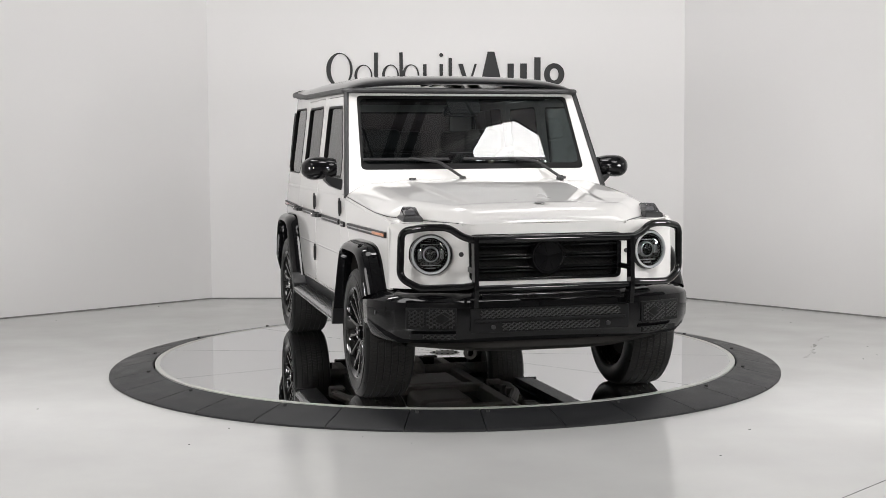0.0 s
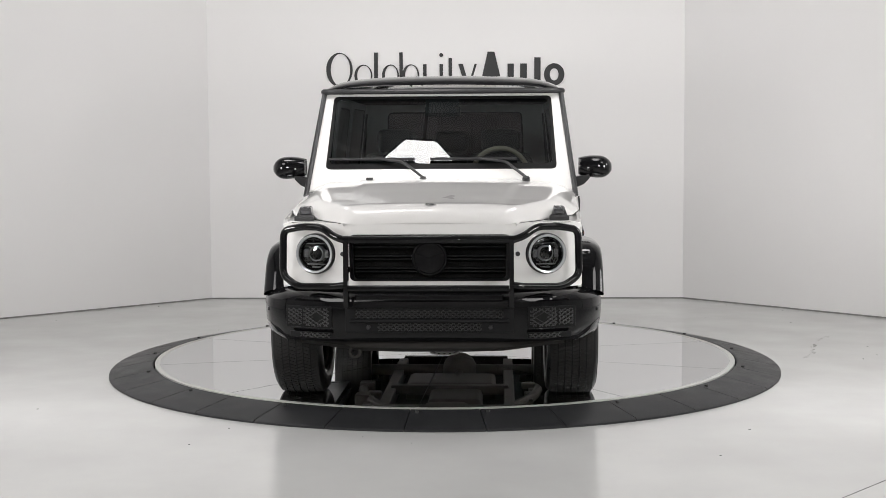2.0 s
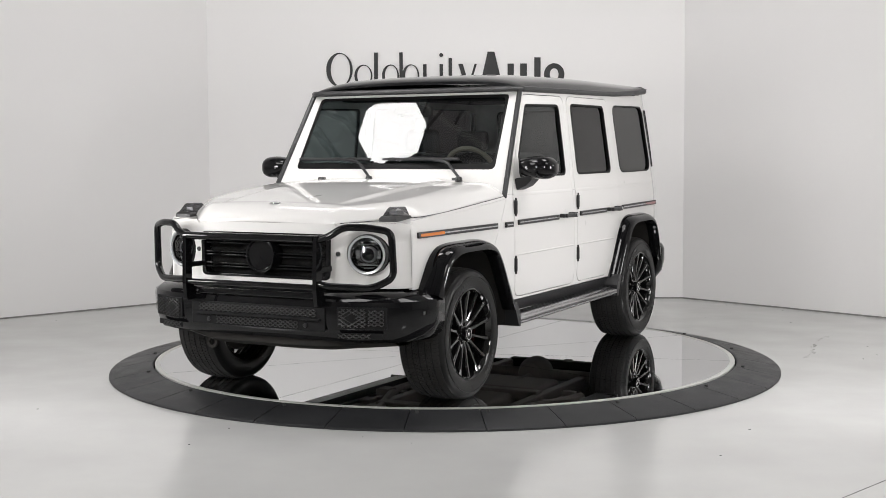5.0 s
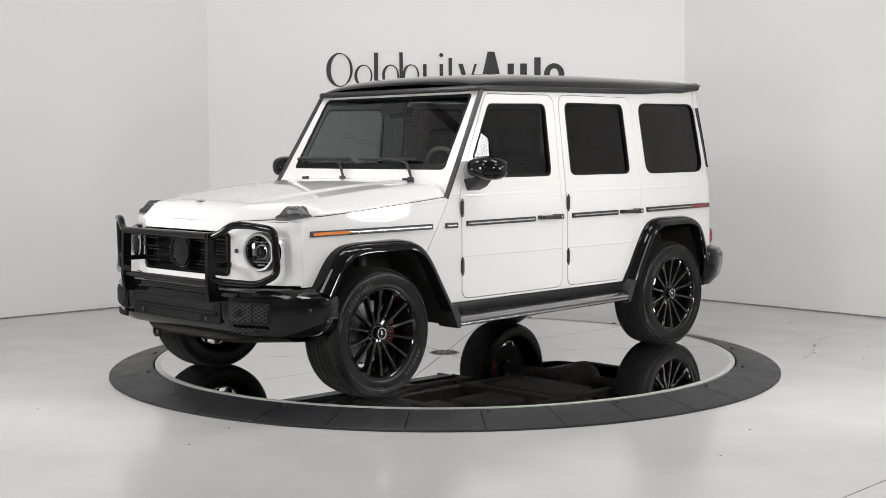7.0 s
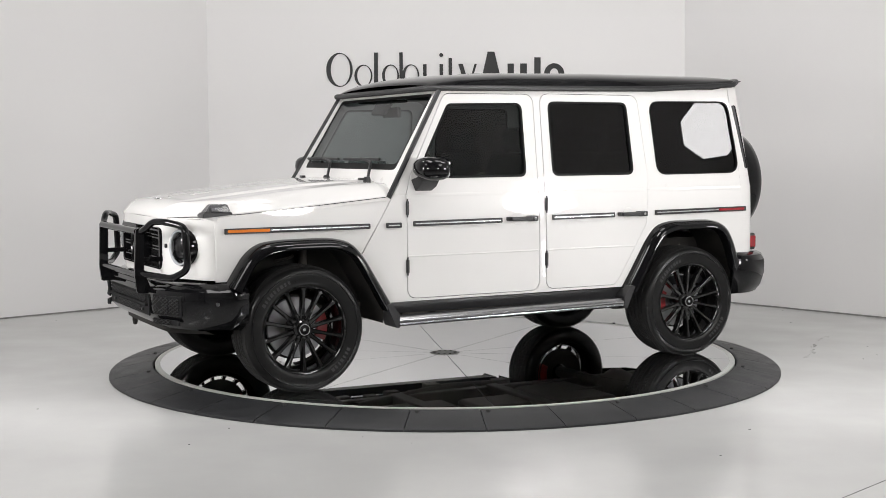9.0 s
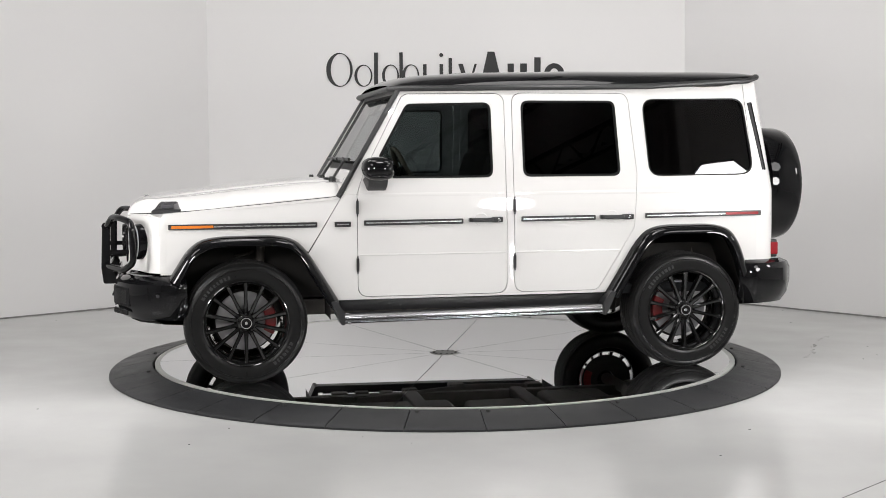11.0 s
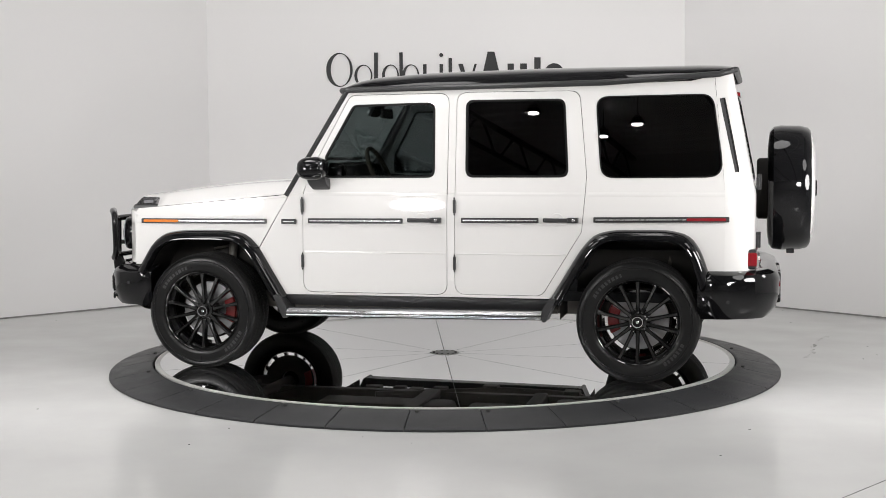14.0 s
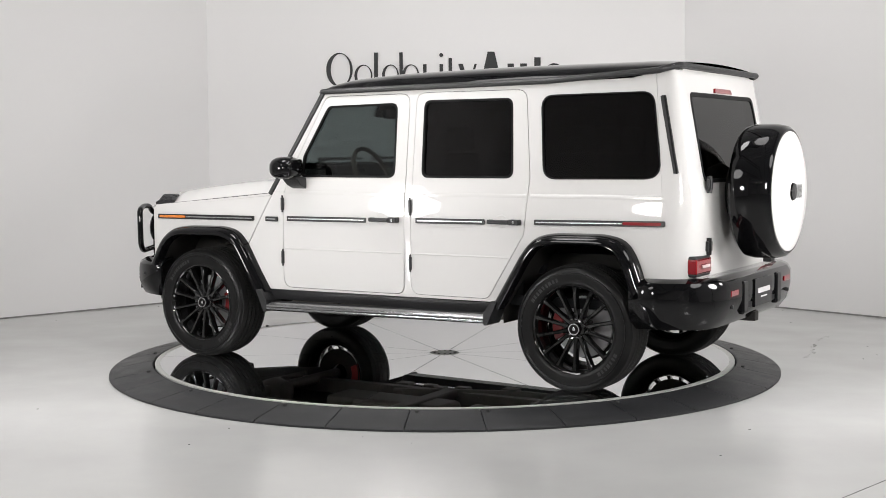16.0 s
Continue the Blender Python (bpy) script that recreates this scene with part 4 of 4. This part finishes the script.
for z in (1.235, 0.875):
    bm = boxes(((-2.150, 0.585, z), (0.02, 0.075, 0.06)), ((-2.156, 0.60, z), (0.03, 0.014, 0.10)))
    part("tailgate_hinge", bm, M_TRIM, tg, "black exposed hinge", bevel=0.004)
sp = part("spare_wheel_cover", lathe([(0.30, 0.0), (0.372, -0.01), (0.400, -0.035), (0.408, -0.08), (0.405, -0.20), (0.393, -0.250), (0.374, -0.268), (0.362, -0.268)], (-2.21, 0.10, 1.185), "x", 72), M_BLACK, car, "gloss black spare wheel cover with white face")
part("cover_face", lathe([(0.364, -0.258), (0.36, -0.272), (0.31, -0.288), (0.15, -0.300), (0.0005, -0.302)], (-2.21, 0.10, 1.185), "x", 72), M_PAINT, sp, "white painted round face")
part("cover_strip", boxes(((-2.509, 0.04, 1.185), (0.010, 0.18, 0.085))), M_ALU, sp, "grey metal strip", bevel=0.003)
part("cover_emblem", lathe([(0.0005, -0.012), (0.050, -0.010), (0.055, 0.0)], (-2.512, 0.14, 1.185), "x", 28), M_BLACK, sp, "round black emblem")
part("spare_mount", disc((-2.14, 0.10, 1.18), 0.20, -0.08, 0.0, "x", 28), M_DARK, sp)
part("cover_lock", boxes(((-2.36, 0.10, 0.772), (0.05, 0.08, 0.03))), M_TRIM, sp, bevel=0.005)


def rb_plan(d=0.0):
    h = [(-2.27 - d, 0.0), (-2.27 - d, 0.60), (-2.235 - d, 0.75), (-2.13 - d * 0.7, 0.875 + d), (-1.98, 0.925 + d), (-1.80, 0.94 + d)]
    return [(x, -y) for x, y in reversed(h[1:])] + h


rows = [[(x, y, z) for x, y in rb_plan(d)] for z, d in [(0.41, -0.14), (0.42, -0.06), (0.47, -0.02), (0.55, 0.0), (0.635, 0.0), (0.662, -0.015), (0.676, -0.05), (0.682, -0.14)]]
rbm = part("rear_bumper", loft(rows), M_BLACK, car, "gloss black rear bumper", angle=30)
md = rbm.modifiers.new("thick", "SOLIDIFY")
md.thickness, md.offset = 0.02, 1
part("plate_recess", boxes(((-2.272, 0, 0.555), (0.02, 0.62, 0.15))), M_TRIM, rbm, bevel=0.006)
part("plate_holder", boxes(((-2.29, 0, 0.565), (0.02, 0.34, 0.17))), M_BLACK, rbm, "black dealer plate with pale bars", bevel=0.003)
part("plate_bar", boxes(((-2.302, 0, 0.575), (0.004, 0.24, 0.03)), ((-2.302, 0, 0.535), (0.004, 0.12, 0.008))), M_BAR, rbm, smooth=False)
for s in (1, -1):
    part("bumper_block", boxes(((-2.275, s * 0.335, 0.555), (0.05, 0.09, 0.20))), M_BLACK, rbm, bevel=0.015)
    part("reflector", boxes(((-2.284, s * 0.53, 0.60), (0.02, 0.13, 0.034))), M_REDL, rbm, "red reflector", bevel=0.004)
    part("parking_sensor", disc((-2.284, s * 0.56, 0.52), 0.012, 0.005, -0.010, "x", 14), M_TRIM, rbm)
    part("parking_sensor", disc((-1.99, 0, 0.53), 0.012, s * 0.91, s * 0.932, "y", 14), M_TRIM, rbm)
    tl = part("tail_lamp", boxes(((-2.118, s * 0.665, 0.765), (0.06, 0.245, 0.122))), M_TRIM, car, "red tail lamp in black frame", bevel=0.012)
    part("lamp_lens", boxes(((-2.121, s * 0.666, 0.765), (0.062, 0.252, 0.088))), M_REDL, tl, "deep red lens", bevel=0.010)
    part("lamp_bar", boxes(((-2.160, s * 0.66, 0.765), (0.014, 0.12, 0.020))), mat("pale_lens", (0.7, 0.6, 0.58), 0.2, coat=1.0), tl, "pale clear bar", bevel=0.004)
part("tow_hitch", boxes(((-2.20, 0, 0.405), (0.12, 0.07, 0.06)), ((-2.05, 0, 0.385), (0.08, 0.9, 0.06))), M_DARK, car, bevel=0.006)

# ---- mirrors ----
for s in (1, -1):
    rows = []
    for t in np.linspace(0, 1, 13):
        y = 0.90 + 0.212 * t
        k = 1 - 0.25 * (1 - t / 0.55) ** 2
        if t > 0.55:
            k = 1 - 0.6 * ((t - 0.55) / 0.45) ** 3
        row = []
        for j in range(20):
            q = 2 * math.pi * j / 20
            cx, cz = math.cos(q), math.sin(q)
            px = math.copysign(abs(cx) ** 0.75, cx) * 0.084 * k
            pz = math.copysign(abs(cz) ** 0.75, cz) * 0.074 * k
            row.append((0.632 + px * (1.30 if cx > 0 else 1.05) - 0.02 * t, s * y, 1.335 + pz - 0.008 * t))
        rows.append(row)
    mh = part("door_mirror", loft(rows, closed_v=True, caps=True), M_BLACK, car, "gloss black door mirror", angle=60)
    part("mirror_arm", loft([[(0.62 + x, s * y, z) for x in (-0.06, 0.09)] + [(0.62 + x, s * y, z - h) for x in (0.06, -0.06)] for y, z, h in ((0.862, 1.262, 0.075), (0.93, 1.275, 0.06), (0.97, 1.285, 0.03))], closed_v=True, caps=True), M_TRIM, mh, bevel=0.008)
    part("mirror_glass", plate(rpoly([(s * 0.925, 1.275), (s * 1.075, 1.275), (s * 1.085, 1.375), (s * 0.925, 1.39)], 0.03), [], lambda u, v: Vector((0.547, u, v)), (0.01, 0, 0)), M_CHROME, mh, smooth=False)
    part("mirror_indicator", tube([(0.724, s * 0.95, 1.325), (0.716, s * 1.03, 1.325), (0.67, s * 1.088, 1.325)], 0.006, 8), M_ALU, mh, "thin clear indicator strip")

# ---- cabin ----
cab = part("cabin_floor", boxes(((-0.55, 0, 0.52), (2.7, 1.66, 0.06)), ((0.86, 0, 0.80), (0.10, 1.66, 0.55))), M_CABIN, car, smooth=False)
part("dashboard", loft([[(x, y, z) for y in (-0.82, 0.82)] for x, z in ((0.80, 1.22), (0.62, 1.262), (0.50, 1.25), (0.46, 1.16), (0.50, 0.85))]), M_CABIN, car, bevel=0.0)
part("instrument_hood", boxes(((0.50, 0.36, 1.285), (0.10, 0.62, 0.13))), M_CABIN, car, bevel=0.02)


def seat(x, y, w):
    b = part("seat", boxes(((x, y, 0.76), (0.50, w, 0.20))), M_LEATHER, car, "dark leather seat", bevel=0.05)
    part("seat_back", loft([[(x - 0.22 - 0.16 * t + dx, y + sy * w / 2 * k, 0.80 + 0.62 * t) for dx, sy in ((0.06, -1), (0.09, -0.5), (0.09, 0.5), (0.06, 1), (-0.06, 1), (-0.06, -1))] for t, k in ((0, 0.95), (0.5, 1.0), (0.9, 0.9), (1, 0.75))], closed_v=True, caps=True), M_LEATHER, b, bevel=0.02)
    part("headrest", boxes(((x - 0.40, y, 1.51), (0.10, 0.27, 0.17))), M_LEATHER, b, bevel=0.04)


for x, y, w in ((0.05, 0.38, 0.52), (0.05, -0.38, 0.52), (-0.85, 0.42, 0.5), (-0.85, -0.42, 0.5), (-0.85, 0, 0.3)):
    seat(x, y, w)
c = Vector((0.36, 0.385, 1.285))
tilt = Matrix.Translation(c) @ Matrix.Rotation(radians(-66), 4, "Y")
bm = lathe([(0.185 + 0.016 * math.cos(q), 0.016 * math.sin(q)) for q in [2 * math.pi * k / 10 for k in range(11)]], (0, 0, 0), "z", 40)
bm.transform(tilt)
sw = part("steering_wheel", bm, M_WOOD, car, "leather and pale wood rimmed steering wheel")
bm = boxes(((0, 0, -0.02), (0.10, 0.13, 0.05)), ((0, 0.11, -0.01), (0.04, 0.14, 0.015)), ((0, -0.11, -0.01), (0.04, 0.14, 0.015)), ((-0.1, 0, -0.01), (0.14, 0.04, 0.015)))
bm.transform(tilt)
part("wheel_hub", bm, M_CABIN, sw, bevel=0.008)
part("rear_view_mirror", boxes(((0.42, 0.0, 1.70), (0.03, 0.24, 0.07))), M_CABIN, car, bevel=0.01)
part("camera_housing", plate(rpoly([(-0.13, 0.79), (0.13, 0.79), (0.145, 0.94), (-0.145, 0.94)], 0.03), [], lambda u, v: shield(u, v) - Vector((0.014, 0, 0.007)), (-0.02, 0, -0.01)), M_CABIN, car, "black sensor housing behind the glass")
for s in (1, -1):
    part("sun_visor", boxes(((0.30, s * 0.40, 1.79), (0.20, 0.42, 0.02))), M_CABIN, car, bevel=0.008)
    part("door_card", plate([(0.74, 0.55), (-1.05, 0.55), (-1.05, 1.25), (0.55, 1.25), (0.74, 1.2)], [], lambda u, v: Vector((u, s * 0.80, v)), (0, s * 0.02, 0)), M_CABIN, car, smooth=False)

# ---- underbody ----
part("engine_bay", boxes(((1.42, 0, 0.74), (1.10, 1.16, 0.50))), M_DARK, car, smooth=False)
part("load_floor", boxes(((-1.5, 0, 0.66), (1.1, 1.16, 0.28)), ((-2.0, 0, 0.62), (0.2, 1.5, 0.2))), M_DARK, car, smooth=False)
for s in (1, -1):
    part("frame_rail", boxes(((-0.05, s * 0.45, 0.42), (3.9, 0.08, 0.11))), M_UNDER, car, bevel=0.01)
part("rear_axle", tube([(-1.445, -0.75, 0.37), (-1.445, 0.75, 0.37)], 0.045, 12), M_UNDER, car)
part("differential", lathe([(0.0005, -0.14), (0.10, -0.12), (0.14, -0.04), (0.14, 0.04), (0.10, 0.12), (0.0005, 0.14)], (-1.445, 0.05, 0.37), "x", 20), M_UNDER, car)
part("front_axle", tube([(1.445, -0.7, 0.37), (1.445, 0.7, 0.37)], 0.04, 12), M_UNDER, car)
part("front_differential", lathe([(0.0005, -0.12), (0.09, -0.1), (0.12, 0.0), (0.09, 0.1), (0.0005, 0.12)], (1.445, 0.1, 0.40), "x", 20), M_UNDER, car)
part("transmission", boxes(((0.45, 0, 0.47), (1.0, 0.32, 0.22)), ((-0.4, 0.05, 0.45), (0.5, 0.4, 0.16))), M_UNDER, car, bevel=0.04)
part("fuel_tank", boxes(((-1.0, -0.0, 0.45), (0.5, 0.7, 0.18))), M_UNDER, car, bevel=0.04)
for s in (1, -1):
    part("exhaust_pipe", tube(fillet([(0.6, s * 0.25, 0.38), (-0.3, s * 0.62, 0.38), (-0.7, s * 0.68, 0.40), (-0.9, s * 0.66, 0.42)], 0.1), 0.035, 10), M_UNDER, car)
    part("coil_spring", tube([(1.445 + 0.06 * math.cos(q), s * 0.56 + 0.06 * math.sin(q), 0.42 + q * 0.011) for q in [k * 0.5 for k in range(75)]], 0.009, 6), M_UNDER, car)
    part("shock_absorber", tube([(1.36, s * 0.66, 0.42), (1.34, s * 0.62, 0.86)], 0.028, 10), M_UNDER, car)
    part("shock_absorber", tube([(-1.56, s * 0.58, 0.36), (-1.62, s * 0.55, 0.8)], 0.028, 10), M_UNDER, car)

for s in (1, -1):
    for k in range(9):
        x = 0.74 - 0.19 * k + random.uniform(-0.04, 0.04)
        part("underbody_bracket", boxes(((x, s * random.uniform(0.50, 0.66), random.uniform(0.38, 0.42)), (random.uniform(0.05, 0.13), random.uniform(0.05, 0.12), random.uniform(0.04, 0.10)))), M_UNDER, car, bevel=0.01)
part("cross_member", boxes(((0.2, 0, 0.38), (0.12, 0.9, 0.07))), M_UNDER, car, bevel=0.015)
part("cross_member", boxes(((-0.62, 0, 0.38), (0.10, 0.9, 0.07))), M_UNDER, car, bevel=0.015)
part("steering_damper", tube([(1.62, -0.5, 0.36), (1.62, 0.35, 0.36)], 0.025, 10), M_UNDER, car)
part("prop_shaft", tube([(-0.6, 0.02, 0.42), (-1.3, 0.05, 0.38)], 0.035, 10), M_UNDER, car)

# ---- the nose stands a little further forward ----
for ob in [car, *car.children_recursive]:
    if ob.type == "MESH":
        for v in ob.data.vertices:
            if v.co.x > 1.62:
                v.co.x += 0.045 * (v.co.x - 1.62)

# ---- wheels ----
HZ, WR_, YC = 0.377, 0.3855, 0.795


def wheel(cx, s):
    c = (cx, 0, HZ)
    yo = lambda d: s * (YC + d)
    rim = [(0.262, 0.132), (0.268, 0.138), (0.262, 0.142), (0.252, 0.132), (0.244, 0.10), (0.236, 0.02), (0.225, -0.08), (0.252, -0.125), (0.262, -0.13)]
    bm = lathe([(r, yo(a)) for r, a in rim], c, "y", 72)
    lathe([(0.0005, yo(0.095)), (0.05, yo(0.095)), (0.072, yo(0.085)), (0.078, yo(0.05)), (0.078, yo(0.0))], c, "y", 40, bm=bm)
    w = part("wheel", bm, M_RIMB, car, "gloss black fourteen-spoke alloy wheel", angle=40)
    for k in range(14):
        q = 2 * math.pi * k / 14 + math.pi / 2
        ca, sa = math.cos(q), math.sin(q)
        rows = []
        for r, wd, d in ((0.055, 0.016, 0.095), (0.09, 0.0125, 0.104), (0.15, 0.0105, 0.112), (0.21, 0.0115, 0.120), (0.250, 0.015, 0.128)):
            row = []
            for ww, dd in ((-1, -0.045), (-1, -0.006), (-0.55, 0.0), (0.55, 0.0), (1, -0.006), (1, -0.045)):
                row.append((cx + r * ca - ww * wd * sa, yo(d + dd), HZ + r * sa + ww * wd * ca))
            rows.append(row)
        part("spoke", loft(rows, closed_v=True, caps=True), M_RIMB, w, angle=40)
    cap = part("hub_cap", lathe([(0.038, yo(0.09)), (0.038, yo(0.118)), (0.034, yo(0.122)), (0.0005, yo(0.120))], c, "y", 32), M_BLACK, w)
    part("cap_ring", lathe([(0.030, yo(0.121)), (0.030, yo(0.126)), (0.0345, yo(0.126)), (0.0345, yo(0.121))], c, "y", 32), M_CHROME, cap, "chrome ring")
    part("cap_centre", disc((cx, 0, HZ), 0.010, yo(0.12), yo(0.1255), "y", 16), M_CHROME, cap, "small chrome boss")
    for k in range(5):
        q = 2 * math.pi * k / 5 + 0.3
        part("wheel_bolt", disc((cx + 0.056 * math.cos(q), 0, HZ + 0.056 * math.sin(q)), 0.010, yo(0.085), yo(0.104), "y", 8), M_RIMB, w)
    ty = [(0.262, 0.128), (0.272, 0.139), (0.29, 0.143), (0.325, 0.146), (0.350, 0.143), (0.363, 0.136), (0.373, 0.124), (0.3795, 0.108)]
    ty = ty + [(r, -a) for r, a in reversed(ty)]
    t = part("tyre", lathe([(r, yo(a)) for r, a in ty], c, "y", 96), M_RUBBER, w, "black road tyre", angle=50)
    # tread: ribs of blocks
    bm = bmesh.new()
    n = 104
    for lane, (a0, a1) in enumerate(((-0.123, -0.085), (-0.077, -0.045), (-0.037, -0.004), (0.004, 0.037), (0.045, 0.077), (0.085, 0.123))):
        for k in range(n):
            q0 = 2 * math.pi * (k + 0.1 + 0.25 * (lane % 2)) / n
            q1 = q0 + 2 * math.pi / n * 0.84
            sk = 0.028 * (1 if lane % 2 else -1)
            vs = []
            for r in (0.375, 1):
                for q, a in ((q0, a0), (q1, a0), (q1 + sk, a1), (q0 + sk, a1)):
                    rr = r if r < 1 else WR_ - 0.0045 * (abs(a) / 0.12) ** 3 - (0.004 if abs(a) > 0.12 else 0)
                    rr = min(rr, 0.3745 if (r < 1 and abs(a) > 0.12) else rr)
                    vs.append(bm.verts.new((cx + rr * math.cos(q), yo(a), HZ + rr * math.sin(q))))
            for f in ((4, 5, 6, 7), (0, 1, 5, 4), (1, 2, 6, 5), (2, 3, 7, 6), (3, 0, 4, 7)):
                bm.faces.new([vs[i] for i in f])
    tagged(part("tread", bm, M_TREAD, t, smooth=False), kind="stuff")
    part("sidewall_ring", lathe([(0.335, yo(0.1445)), (0.338, yo(0.149)), (0.341, yo(0.1435))], c, "y", 72), M_RUBBER, t)
    # raised unreadable sidewall marks
    for k0, nn in ((0.55, 9), (3.6, 7)):
        bm = bmesh.new()
        for k in range(nn):
            q = k0 + k * 0.085
            m = Matrix.Translation((cx + 0.306 * math.cos(q), yo(0.1455), HZ + 0.306 * math.sin(q))) @ Matrix.Rotation(-q, 4, "Y")
            box(bm, (0, 0, 0), (0.022, 0.003, 0.012 if k % 3 else 0.018), m)
        part("sidewall_marks", bm, mat("raised_rubber", (0.02, 0.02, 0.02), 0.5), t, smooth=False)
    d = part("brake_disc", lathe([(0.07, yo(-0.01)), (0.185, yo(-0.01)), (0.185, yo(-0.04)), (0.07, yo(-0.04))], c, "y", 56), M_IRON, w, "grey iron brake disc")
    sg = -1 if cx > 0 else 1
    rows = []
    for k in range(9):
        q = (math.pi if sg < 0 else 0) + sg * (-0.48 + 0.96 * k / 8) * (1)
        rows.append([(cx + r * math.cos(q), yo(a), HZ + r * math.sin(q)) for r, a in ((0.125, 0.02), (0.192, 0.02), (0.20, -0.02), (0.192, -0.06), (0.125, -0.06))])
    part("brake_caliper", loft(rows, closed_v=True, caps=True), M_RED, w, "red painted brake caliper", bevel=0.006)
    part("inner_dish", lathe([(0.07, yo(-0.05)), (0.20, yo(-0.06))], c, "y", 40), M_DARK, w)


for cx in (1.452, -1.438):
    for s in (1, -1):
        wheel(cx, s)


# ---- motion: the top turns, and the car with it ----
def motions():
    turn = [(0.0, -75.37), (1.0, -83.86), (2.0, -92.40), (3.0, -100.98), (4.0, -109.56), (5.0, -118.14), (6.0, -126.69), (7.0, -135.19), (8.0, -143.64), (9.0, -152.03), (10.0, -160.37), (11.0, -168.67), (12.0, -176.95), (13.0, -185.24), (14.0, -193.60), (15.0, -202.09), (16.0, -210.80)]
    walk(turntable, [(t, pose(0, 0, GZ, 0, 0, a)) for t, a in turn])
    walk(car, [(t, pose(0, 0, GZ, 0, 0, a) @ pose(-0.010, 0.012, 0)) for t, a in turn])


motions()
